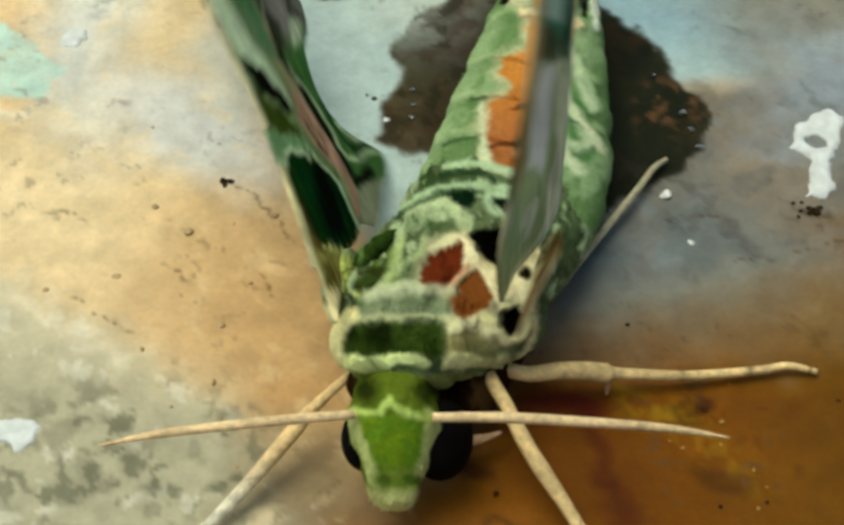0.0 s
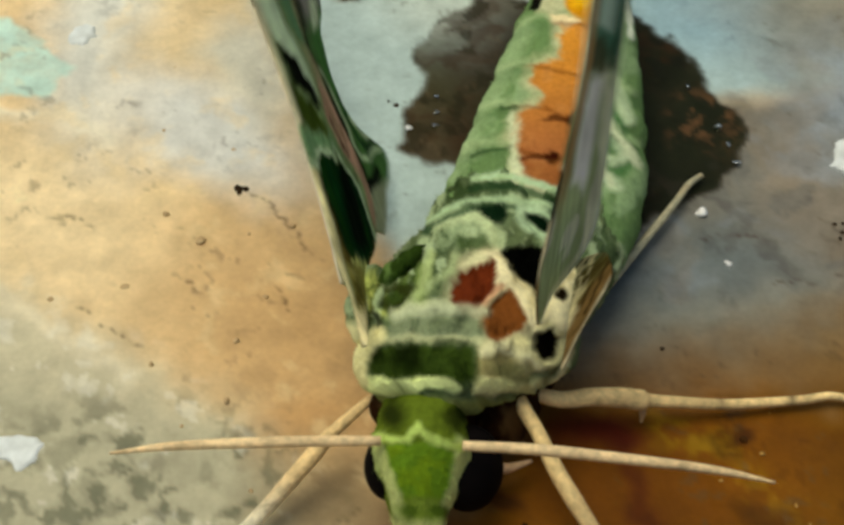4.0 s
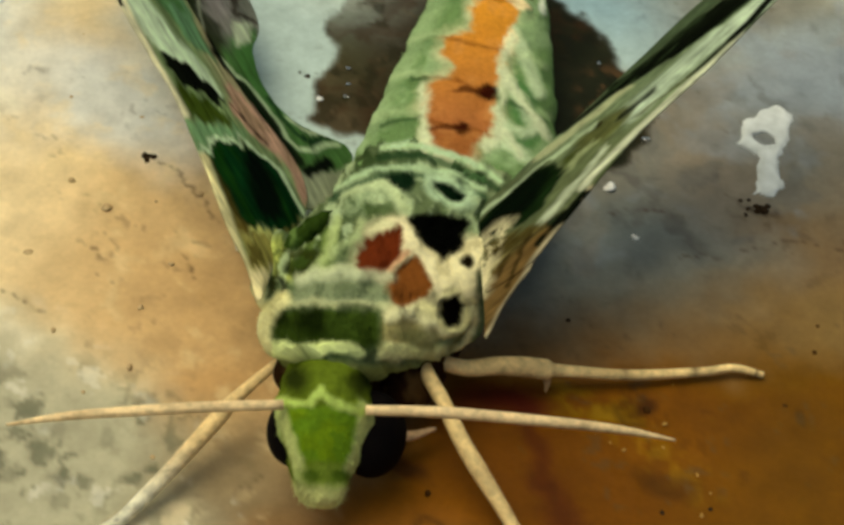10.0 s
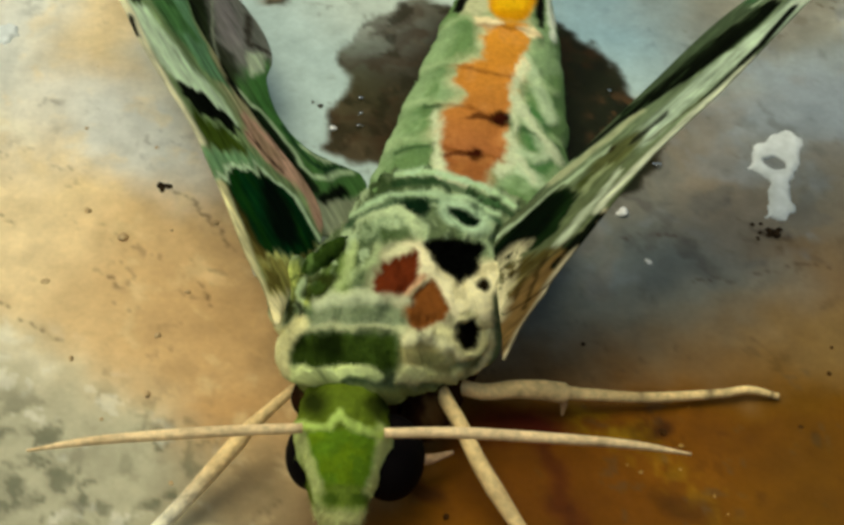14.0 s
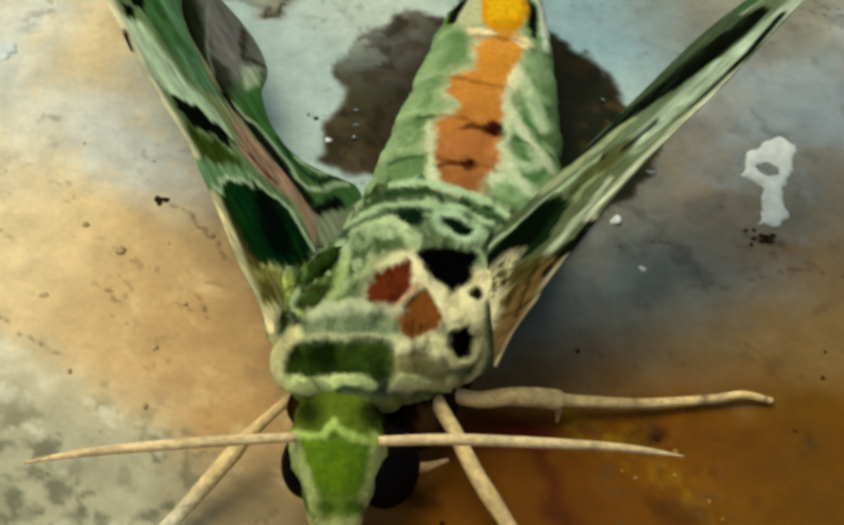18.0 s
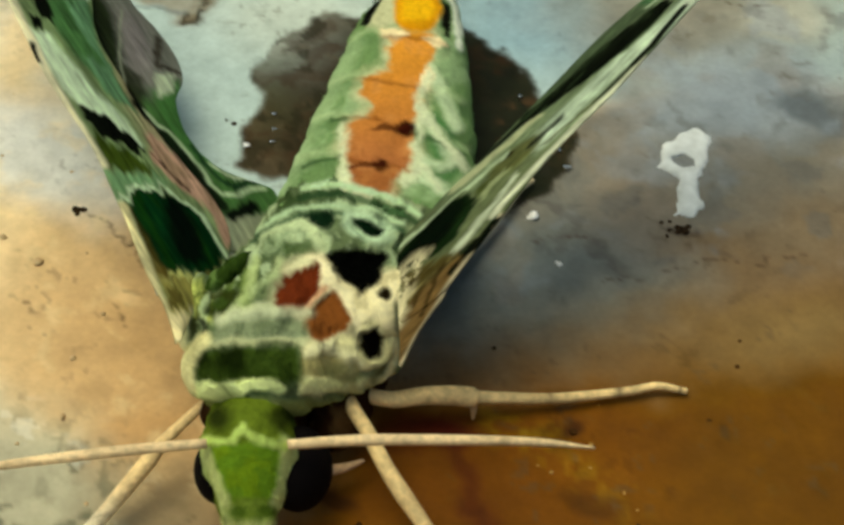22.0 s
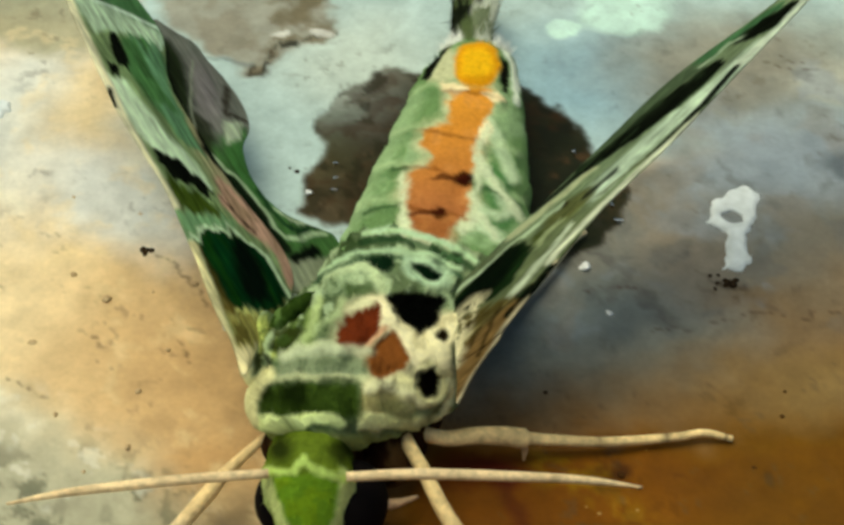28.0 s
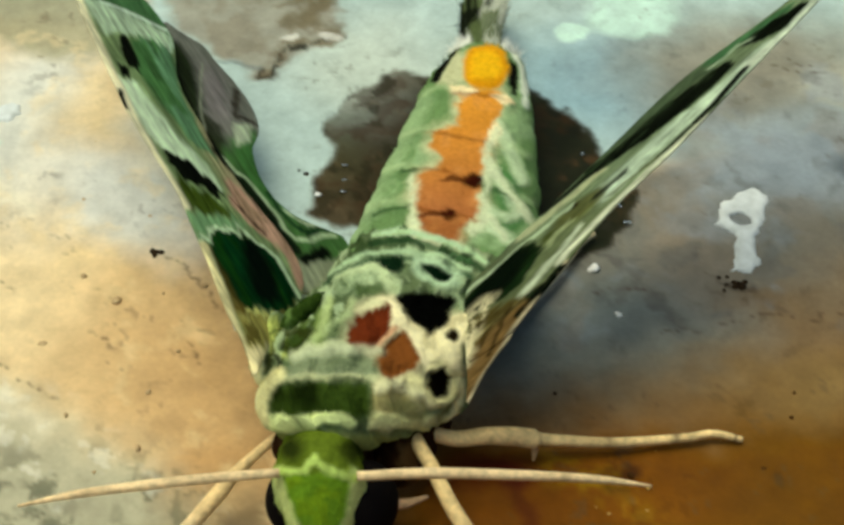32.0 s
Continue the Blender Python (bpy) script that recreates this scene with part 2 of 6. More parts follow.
# ---- ground ----
def ground_pattern(x, y):
    wx = x + 1.5 * fbm(x, y, 9, 11) + 0.6 * fbm(x, y, 2.2, 12)
    wy = y + 1.5 * fbm(x, y, 9, 21) + 0.6 * fbm(x, y, 2.2, 22)
    ex, ey = x + 0.8 * fbm(x, y, 2.6, 13), y + 0.8 * fbm(x, y, 2.6, 23)
    qx, qy = 0.8 * wx + 0.6 * wy, 0.8 * wy - 0.6 * wx
    rx, ry = 0.8 * ex + 0.6 * ey, 0.8 * ey - 0.6 * ex
    # left tan lightened, right brown darkened: light falloff partly held in these tones
    c = np.zeros(x.shape + (3,)) + lin(220, 190, 142)
    wet = np.full(x.shape, 0.1)
    # tan cement, darker towards the body, with pale clouds
    c = over(c, (182, 140, 88), 0.7 * blob(wx, wy, -8, -14, 11, 13, 20, 0.9))
    c = over(c, (234, 210, 166), 0.8 * blob(wx, wy, -34, -2, 10, 9, -15, 0.8))
    c = over(c, (216, 213, 200), blob(wx, wy, -31, 16, 6, 12, 8, 0.6))
    c = over(c, (218, 192, 146), 0.85 * blob(wx, wy, -24.5, 16, 5, 9, 0, 0.8))
    c = over(c, (214, 213, 206), 0.95 * blob(wx, wy, -21, 5.6, 9, 3.8, -38, 0.7))
    c = over(c, (200, 200, 186), 0.8 * blob(wx, wy, -19, 13, 3, 6, 20, 0.7))
    c = over(c, (232, 222, 196), 0.75 * along(wx, wy, [-44, 7.5, -38, 7.6, -33, 6.8, -29, 5.0], 1.3, 0.9))
    # grey, speckled corner behind a pale tide line
    grey = inside(wx, wy, [-60, -9, -32, -11.5, -25, -13.4, -20, -16.2, -14.5, -20, -9, -24.4, -5, -29.5, -7, -50, -60, -60], 3.0)
    c = over(c, (192, 182, 152), grey)
    c = over(c, (174, 168, 140), 0.9 * grey * smooth(-17, -24, wy + 0.25 * wx + 5))
    c = over(c, (226, 214, 184), 0.6 * along(wx, wy, [-44, -11, -32, -12.5, -26, -14.5, -21.5, -17.5], 1.4, 0.8))
    # pale blue-grey wash behind the body
    wash = inside(wx, wy, [-22, 25, -15.5, 14, -13, 5, -9, -2, -5, -5, 12, 0, 12, 6, 22, 14, 60, 16, 60, 70, -60, 70, -60, 34, -30, 28], 2.0)
    c = over(c, (172, 188, 182), wash)
    c = over(c, (132, 164, 178), 0.8 * blob(wx, wy, 18, 23, 9, 7, 20, 0.8))
    c = over(c, (196, 202, 186), 0.7 * blob(wx, wy, -3, 25, 6, 6, 0, 0.8))
    c = over(c, (136, 126, 106), 0.85 * blob(wx, wy, 31, 27, 12, 5.5, 10, 0.7))
    hook = [-24, 40, -22, 31, -19, 27.4, -16.8, 25.2, -14.8, 24.6, -12.6, 22.4, -11.4, 22.2, -10.2, 23.6, -9, 26, -6.2, 27.3, -5.9, 30, -6.6, 33, -8, 40]
    brownish = inside(ex, ey, hook, 0.7)
    c = over(c, (150, 146, 130), 0.95 * brownish)
    c = over(c, (106, 94, 68), 0.85 * brownish * smooth(-16, -9, wx) * smooth(-0.5, 0.3, fbm(rx, ry, 2.4, 32)))
    c = over(c, (112, 120, 118), 0.8 * along(ex, ey, [-17.5, 24.6, -15, 24.2, -12.8, 24.2], 0.5, 0.3))
    c = over(c, (34, 36, 24), 0.95 * along(ex, ey, [-12.7, 24.0, -12.4, 22.7, -11.1, 22.5, -10.5, 24.9, -10.3, 26.8, -8.8, 27, -7.8, 26.3, -7.3, 28, -5.9, 29.1], 0.7, 0.3) * smooth(-0.7, -0.1, fbm(rx, ry, 1.6, 33)))
    c = over(c, (212, 208, 196), 0.9 * np.maximum(blob(ex, ey, -10.9, 28.4, 1.0, 0.6, 0, 0.4), blob(ex, ey, -7.0, 28.7, 0.9, 0.7, 0, 0.4)))
    c = over(c, (104, 86, 60), 0.35 * brownish * smooth(0.0, 0.6, fbm(qx, qy, 3.5, 34)))
    c = over(c, (162, 154, 122), 0.9 * inside(ex, ey, [-60, 40, -60, 27, -37.7, 27.0, -33.8, 24.4, -25.4, 24.6, -24, 30, -26, 40], 1.4))
    # grey and slate beside the body, slate darkened for shade under the wing
    c = over(c, (121, 117, 106), inside(wx, wy, [12, 8, 22, 13, 34, 17, 70, 12, 70, -16, 34, -14, 16, -17, 8, -18], 2.6))
    c = over(c, (108, 115, 114), 0.9 * blob(wx, wy, 16, -7, 10, 5.4, 12, 0.8))
    c = over(c, (142, 136, 118), 0.8 * blob(wx, wy, 22, -11, 10, 3.6, 8, 0.8))
    c = over(c, (124, 116, 102), 0.75 * blob(wx, wy, 33, 20.5, 10, 4.5, 10, 0.8))
    c = over(c, (144, 154, 162), 0.8 * blob(wx, wy, 34, 14, 9, 4.5, 15, 0.8))
    c = over(c, (142, 128, 110), 0.6 * blob(wx, wy, 25, 2, 3, 6, 0, 0.8))
    c = over(c, (78, 84, 88), 0.7 * blob(ex, ey, 40.5, 12, 3, 2, -30, 0.4))
    c = over(c, (182, 178, 160), 0.7 * blob(ex, ey, 39, 24, 4, 3, 0, 0.5))
    c = over(c, (126, 98, 58), 0.6 * blob(wx, wy, 41, -1.5, 11, 4.5, 8, 0.8))
    c = over(c, (112, 84, 46), 0.5 * blob(wx, wy, 31, -3.2, 4, 2, 0, 0.8))
    right = inside(wx, wy, [12, 8, 22, 16, 40, 30, 70, 30, 70, -9, 34, -6, 14, -10], 3.0)
    c = over(c, (138, 146, 152), 0.5 * right * smooth(0.05, 0.6, fbm(qx, qy, 5, 36)))
    c = over(c, (130, 114, 92), 0.3 * right * smooth(0.0, 0.6, fbm(qx, qy, 4.5, 37)))
    c = over(c, (98, 98, 94), 0.45 * right * smooth(0.2, 0.6, fbm(rx, ry, 2.6, 38)))
    # rusty brown corner
    brown = inside(wx, wy, [4, -14.2, 14, -14.2, 24, -11.8, 34, -6.6, 80, -3, 80, -80, -6, -80, -4, -31, 1, -26], 4.6)
    c = over(c, (108, 63, 0), brown)
    c = over(c, (126, 77, 2), 0.6 * brown * smooth(-0.1, 0.8, fbm(x, y, 14, 31)))
    c = over(c, (94, 63, 3), 0.7 * brown * smooth(17, 31, wx))
    c = over(c, (136, 113, 72), 0.8 * brown * smooth(-18.5, -10.5, wy - 0.12 * (wx - 20)))
    c = over(c, (140, 108, 24), 0.7 * blob(ex, ey, 16.4, -20.0, 3.6, 1.5, -8, 0.6) * smooth(-0.3, 0.4, fbm(x, y, 1.3, 34)))
    c = over(c, (150, 112, 34), 0.45 * blob(ex, ey, 21, -23.5, 4.5, 1.4, -42, 0.6) * smooth(-0.1, 0.5, fbm(x, y, 1.1, 44)))
    c = over(c, (74, 30, 6), 0.75 * along(wx, wy, [11.4, -20.5, 12.2, -23.4, 13.1, -27.4, 14.4, -31.5, 15.5, -36], 1.7, 0.8))
    # reddish shade below the middle leg, painted on
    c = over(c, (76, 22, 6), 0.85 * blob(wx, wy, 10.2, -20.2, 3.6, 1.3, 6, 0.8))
    c = over(c, (52, 26, 8), 0.75 * blob(ex, ey, 20, -19.6, 0.8, 1.0, 10, 0.5))
    c = over(c, (60, 34, 8), 0.55 * along(ex, ey, [18.9, -18.4, 18.6, -20, 19.3, -21.2, 20.3, -21.2], 0.5, 0.3))
    # orange-brown patch, lightened to offset the moth's shade here
    c = over(c, (150, 92, 30), 0.7 * blob(wx, wy, 4.5, -31.5, 6.5, 3.8, 0, 0.8))
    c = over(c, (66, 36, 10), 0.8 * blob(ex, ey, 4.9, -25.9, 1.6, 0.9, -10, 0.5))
    c = over(c, (70, 38, 10), 0.7 * along(ex, ey, [5.6, -29.9, 6.6, -29.4, 7.8, -29.8, 8.4, -30.8], 0.6, 0.3))
    c = over(c, (74, 44, 14), 0.7 * blob(ex, ey, 21.5, -25.5, 2.2, 1.2, -20, 0.5))
    c = over(c, (150, 104, 50), 0.6 * blob(wx, wy, 2, -36, 8, 5, 0, 0.8))
    wet = np.maximum(wet, 0.1 * brown)
    # puddle round the abdomen, with a scalloped rim
    pud = np.maximum(inside(ex, ey, [1, 24, -4, 21, -5.2, 16.3, -4.6, 12, -5.9, 9.4, -5.9, 5.5, -2.6, 3.4, 8, 3, 8, 23], 0.45),
                     inside(ex, ey, [9, 22, 11.7, 21.3, 15.5, 18.9, 17.8, 14.7, 20.9, 8.4, 20.3, 5.5, 17.8, 2.2, 13, -1.5, 8, 3], 0.4))
    # wet patch goes near black by the abdomen, whose shade is painted in
    body_shade = smooth(18, 6, np.abs(wx - 8.5 - 0.05 * wy) + 0.25 * np.abs(wy - 8))
    c = over(c, (78, 63, 37), 0.97 * pud * (1 - 0.45 * blob(wx, wy, -3, 20, 5, 5, 0, 0.9)))
    c = over(c, (58, 60, 34), 0.6 * pud * blob(wx, wy, -3.5, 13, 3, 4.5, 0, 0.8))
    c = over(c, (25, 21, 8), pud * body_shade)
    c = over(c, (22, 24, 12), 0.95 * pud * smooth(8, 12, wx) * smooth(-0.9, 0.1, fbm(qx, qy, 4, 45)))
    c = over(c, (52, 34, 16), 0.6 * pud * smooth(0.0, 0.6, fbm(rx, ry, 2.6, 35)))
    c = over(c, (34, 31, 14), 0.7 * pud * smooth(0.1, 0.5, fbm(rx, ry, 1.6, 39)))
    c = over(c, (30, 33, 19), 0.8 * pud * smooth(9, 12, wx) * smooth(0.7, 0.0, fbm(qx, qy, 5, 46)))
    c = over(c, (108, 76, 48), 0.65 * pud * blob(ex, ey, 17.6, 10, 2.5, 3.2, 20, 0.6) * smooth(0.0, 0.5, fbm(rx, ry, 1.2, 47)))
    wet = np.maximum(wet, 0.3 * pud)
    # mint-white patches with uneven edges
    mint_patch = np.maximum.reduce([blob(ex, ey, 15.5, 30.5, 1.9, 1.4, 20, 0.2), blob(ex, ey, 21, 33.4, 4.4, 3.9, 10, 0.2),
                               inside(ex, ey, [-60, 22, -41, 18, -37.7, 16.4, -35.8, 14, -33.9, 13.0, -35.3, 11, -34.8, 8.8, -40, 8.6, -60, 8], 0.4)])
    c = over(c, (196, 222, 206), mint_patch * (0.9 + 0.2 * fbm(rx, ry, 1.4, 65)))
    c = over(c, (136, 116, 84), 0.85 * blob(wx, wy, -5.5, -27.2, 5.5, 4.2, -25, 0.8))
    c = over(c, (222, 204, 166), 0.8 * blob(ex, ey, -11, -31.4, 3.4, 1.0, 22, 0.4) * smooth(-0.4, 0.2, fbm(rx, ry, 1.2, 64)))
    c = over(c, (178, 130, 74), 0.4 * blob(wx, wy, -7.8, -21.0, 4.5, 2.0, 15, 0.8))
    c = over(c, (58, 46, 32), 0.9 * blob(ex, ey, 28.5, -1.1, 1.5, 0.7, -10, 0.5) * smooth(-0.4, 0.1, fbm(rx, ry, 0.7, 63)))
    # pale clouds, pores, pits
    c = over(c, (232, 206, 156), 0.35 * smooth(0.3, 0.8, fbm(rx, ry, 2.2, 62)) * (1 - wash) * (1 - grey) * (1 - pud) * smooth(4, -6, x))
    c = over(c, (84, 70, 50), 0.4 * smooth(0.62, 0.9, fbm(rx, ry, 0.9, 41, 3)) * smooth(-0.2, 0.5, fbm(x, y, 8, 42)) * (1 - 0.6 * grey))
    c = over(c, (66, 58, 52), 0.3 * smooth(0.45, 0.8, fbm(rx, ry, 2.0, 43, 3)) * blob(wx, wy, 22, -2, 12, 7, 0, 0.6))
    cracks = np.maximum.reduce([along(ex, ey, line, 0.13, 0.09) for line in (
        [-16.6, 0.4, -14.6, -1.6, -13.2, -3.2, -10.9, -5.6], [27, -5.2, 30, -4.6, 34, -4.2, 38, -3.4], [17, -2.2, 19, -1.8, 22, -2.6],
        [22.5, -6.4, 24, -5.8, 25.5, -6.2], [-27, -12.6, -24, -14.4, -21.5, -15.6], [-30, -3, -27.6, -4.4], [31.5, 26.6, 33.4, 26.0, 35.4, 25.4, 38.4, 25.8], [34.5, 27.4, 36.5, 26.6], [-13, -9, -12, -11.5], [-20, -9, -18.4, -10.6])])
    c = over(c, (70, 50, 30), 0.7 * cracks)
    pits = blob(x, y, -20, -26, 12, 6, 10, 0.6)
    for cx, cy, r in ((-23.8, -29.0, 2.2), (-22.3, -27.2, 1.1), (-15.6, -25.0, 0.9), (-13.6, -28.4, 0.9), (-12.0, -27.4, 0.8), (-20.9, -28.1, 1.1), (-17.4, -30.2, 1.0), (-25, -24.5, 2.0)):
        pits = np.maximum(pits * 0.999, 1.6 * blob(ex, ey, cx, cy, r, r * 0.8, 0, 0.5))
    c = over(c, (76, 80, 60), 0.65 * np.clip(pits * smooth(0.2, 0.6, fbm(rx, ry, 1.5, 51, 4)) + 0.5 * smooth(1.0, 1.6, pits), 0, 1))
    c = over(c, (226, 220, 200), 0.5 * grey * smooth(0.45, 0.8, fbm(rx, ry, 1.4, 61, 3)))
    c *= (1 + 0.1 * fbm(qx, qy, 5, 71) + 0.08 * fbm(rx, ry, 1.3, 72) - 0.2 * smooth(0.62, 0.9, fbm(rx + 0.4 * fbm(x, y, 0.8, 74), ry, 1.6, 73, 3)) * smooth(-0.2, 0.5, fbm(x, y, 7, 75)))[..., None]
    c = over(c, (150, 136, 108), smooth(52, 85, np.maximum(np.abs(x), np.abs(y))))
    return np.clip(c, 0.004, 0.9), wet


def build_ground():
    inner = np.arange(-50, 55.01, 0.3)
    grow = 0.3 * np.cumsum(1.35 ** np.arange(1, 41))
    gx = np.concatenate([(-50 - grow)[::-1], inner, inner[-1] + grow])
    x, y = np.meshgrid(gx, gx, indexing="ij")
    near = np.exp(-((np.abs(x) / 90) ** 4) - (np.abs(y) / 90) ** 4)
    qx, qy = 0.8 * x + 0.6 * y, 0.8 * y - 0.6 * x
    bumps = smooth(0.55, 0.95, fbm(qx, qy, 1.3, 83, 3))
    z = (0.10 * fbm(qx, qy, 6, 81) + 0.05 * fbm(qx, qy, 1.2, 82) + 0.1 * bumps) * near
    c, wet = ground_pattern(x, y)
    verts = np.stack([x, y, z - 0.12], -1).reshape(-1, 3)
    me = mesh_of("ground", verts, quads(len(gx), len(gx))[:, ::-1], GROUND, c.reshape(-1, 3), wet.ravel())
    return tagged(new("ground", me), "rust-stained grey cement ground with a dark wet patch", "ground", kind="structure")


build_ground()

# ---- the moth ----
ROOT = np.array((3.0, -8.0, 0.0))
moth = tagged(new("moth"), "green, pink and orange hawk moth resting on wet cement", "moth")
moth.location = Vector(ROOT * MM)

BODY = [(-24.2, -1.2, 7.8, 2.5, 1.9, 1.2), (-23.0, -0.9, 7.5, 3.75, 3.7, 0.9), (-21.2, -0.35, 7.0, 5.0, 4.4, 1.0), (-18.5, 0.72, 6.2, 6.6, 5.3, 1.9),
        (-15.5, 2.15, 5.8, 6.8, 5.7, 3.0), (-12.5, 3.2, 5.4, 6.6, 5.1, 3.6), (-9.5, 4.3, 4.8, 6.7, 4.5, 3.9), (-6.0, 5.3, 4.2, 6.9, 3.9, 3.7), (-4, 5.8, 4.0, 6.4, 3.2, 3.4)]
ABDOMEN = [(-8.0, 4.9, 4.2, 6.6, 3.8, 3.6), (-5.0, 5.6, 4.1, 6.9, 3.8, 3.5), (-1.5, 6.2, 4.0, 6.8, 3.6, 3.4), (2.5, 6.6, 4.0, 6.4, 3.5, 3.4),
           (6.5, 6.9, 4.0, 5.9, 3.6, 3.4), (11.0, 7.2, 4.0, 5.2, 3.6, 3.3), (15.0, 7.5, 4.0, 4.5, 3.3, 3.1), (18.2, 7.8, 4.0, 3.7, 2.8, 2.7), (20.0, 7.9, 4.0, 3.0, 2.2, 2.2), (21.0, 8.0, 4.0, 2.0, 1.4, 1.5)]
HEAD = [(-23.6, -0.45, 6.7, 2.7, 2.1, 2.8), (-25.6, -0.4, 7.0, 2.85, 2.75, 3.2), (-27.4, -0.35, 6.9, 2.95, 3.0, 3.4), (-28.9, -0.25, 6.2, 2.4, 2.5, 3.0),
        (-30.0, -0.1, 5.3, 1.85, 1.9, 2.4), (-30.8, 0.1, 4.6, 1.35, 1.4, 1.8), (-31.4, 0.2, 4.2, 0.7, 0.7, 0.9)]


def facing(p):
    """Where a point of the body lies on its sloping upper front: across, and along."""
    return p[:, 0], 0.75 * p[:, 1] + 0.66 * p[:, 2]


def thorax_colours(p):
    x0, y0 = facing(p)
    x, y = x0 + 0.16 * fbm(x0, y0, 0.8, 101) + 0.05 * fbm(x0 * 3, y0, 0.4, 103), y0 + 0.2 * fbm(x0, y0, 0.8, 102)
    c = np.zeros(p.shape) + lin(118, 134, 100)
    c = over(c, (86, 108, 76), 0.75 * smooth(-0.1, 0.45, fbm(x, y * 0.6, 1.6, 104)))
    c = over(c, (168, 188, 154), 0.8 * inside(x, y, [1, -0.7, 3.4, -1.4, 3.1, -3.2, 0.3, -3.5, -1.3, -2.9], 0.8))
    c = over(c, (178, 192, 158), 0.6 * smooth(0.0, 0.6, fbm(x, y * 0.5, 1.1, 105)))
    # shoulders
    c = over(c, (124, 148, 70), 0.8 * inside(x, y, [-1.2, -3.4, -0.5, -5.4, -0.9, -7.2, -2.7, -7.8, -4.7, -7.3], 0.5))
    c = over(c, (196, 204, 118), inside(x, y, [-5.8, -5.6, -4.4, -5, -3.4, -6.2, -3.2, -7.6, -4.4, -7.7], 0.3))
    c = over(c, (96, 104, 40), 0.7 * inside(x, y, [-5.8, -5.6, -4.4, -5, -3.4, -6.2, -3.2, -7.6, -4.4, -7.7], 0.3) * smooth(0.1, 0.5, fbm(x, y, 0.9, 106)))
    c = over(c, (236, 230, 192), inside(x, y, [-4.6, -6.9, -4.9, -8.8], 0.25))
    # mottled cream flank
    c = over(c, (178, 168, 120), inside(x, y, [2.8, -8.9, 6.1, -8.6, 7.8, -8.2, 8.6, -9.5, 3.3, -12.2, 2.7, -10.8], 0.4))
    c = over(c, (222, 216, 176), 0.95 * inside(x, y, [2.8, -8.9, 6.1, -8.6, 7.8, -8.2, 8.6, -9.5, 3.3, -12.2, 2.7, -10.8], 0.4) * smooth(-0.2, 0.35, fbm(x, y, 2.4, 107, 3)))
    c = over(c, (216, 214, 166), along(x, y, [2.9, -11.8, 4.6, -11.4, 6.6, -11.6, 7.5, -11.4], 0.7, 0.25))
    # uneven tufts: dark green clumps and mint tips
    c = over(c, (60, 84, 44), 0.65 * smooth(0.15, 0.5, fbm(x * 1.3, y * 0.8, 1.3, 119)) * smooth(-9.0, -7.5, y) * smooth(3.5, 1.5, x))
    c = over(c, (196, 214, 180), 0.7 * smooth(0.25, 0.6, fbm(x * 1.6, y * 0.7, 1.0, 120)) * smooth(-9.0, -7.5, y))
    # bald red patches in a pale surround
    c = over(c, (190, 178, 150), 0.85 * inside(x, y, [0.7, -3.9, 2.4, -3.2, 4, -4.1, 6, -6.5, 6.1, -8.7, 4.5, -9.1, 2.8, -8.7, 1.3, -7.8, 0.5, -6.8], 0.6))
    c = over(c, (240, 228, 196), along(x, y, [2.9, -3.7, 4.5, -5.2, 6, -6.7, 6.6, -7.6], 1.6, 0.3))
    c = over(c, (240, 228, 194), inside(x, y, [5.6, -5.3, 7.1, -4.6, 8.5, -4.2, 8.9, -5, 8.1, -6.6, 8.1, -8.2, 7.1, -8, 6, -7.1], 0.3, 0.2))
    c = over(c, (166, 150, 106), 0.4 * inside(x, y, [5.6, -5.3, 7.1, -4.6, 8.5, -4.2, 8.9, -5, 8.1, -6.6, 8.1, -8.2, 7.1, -8, 6, -7.1], 0.3, 0.2) * smooth(0.2, 0.55, fbm(x, y, 1.1, 124)))
    c = over(c, (128, 55, 30), inside(x, y, [1.3, -4.6, 2.2, -4.3, 2.9, -3.6, 3.4, -4.5, 3.5, -5.4, 2.8, -6.5, 2, -7.3, 1.1, -7.1, 0.8, -6.2, 0.9, -5.3], 0.12, 0.06))
    c = over(c, (146, 86, 42), inside(x, y, [2.6, -7.5, 3.5, -6.5, 4.3, -5.7, 5, -6.2, 5.5, -7.3, 5.2, -8.1, 4.5, -8.6, 3.5, -8.7, 2.8, -8.1], 0.12, 0.06))
    c = over(c, (216, 168, 138), along(x, y, [1.4, -7.9, 2.5, -7.2, 3.2, -6.2, 3.8, -5.4], 0.4, 0.15))
    c = over(c, (84, 108, 62), 0.85 * inside(x, y, [0.5, -2.7, 1.6, -2.4, 2.8, -2.3, 3, -3.1, 1.9, -3.4, 1, -3.4], 0.3))
    c = over(c, (62, 84, 34), 0.9 * inside(x, y, [-3.8, -7.1, -3.1, -5.7, -1.6, -5.1, -1.7, -6.5, -2.6, -7.9], 0.25))
    c = over(c, (64, 72, 30), 0.85 * inside(x, y, [-4.2, -6, -2.5, -5.5, -1.2, -5.7, -2, -6.9, -3, -7.8], 0.3) * smooth(-0.2, 0.3, fbm(x, y, 0.8, 116)))
    c = over(c, (26, 30, 12), 0.9 * inside(x, y, [-4.3, -7, -3.8, -7.5, -3.2, -8.7, -3.7, -8.7], 0.2))
    c = over(c, (146, 146, 98), 0.75 * inside(x, y, [3.8, -10.2, 5.2, -10.2, 6.6, -11.1, 5.9, -11.6, 4.3, -11.3], 0.35))
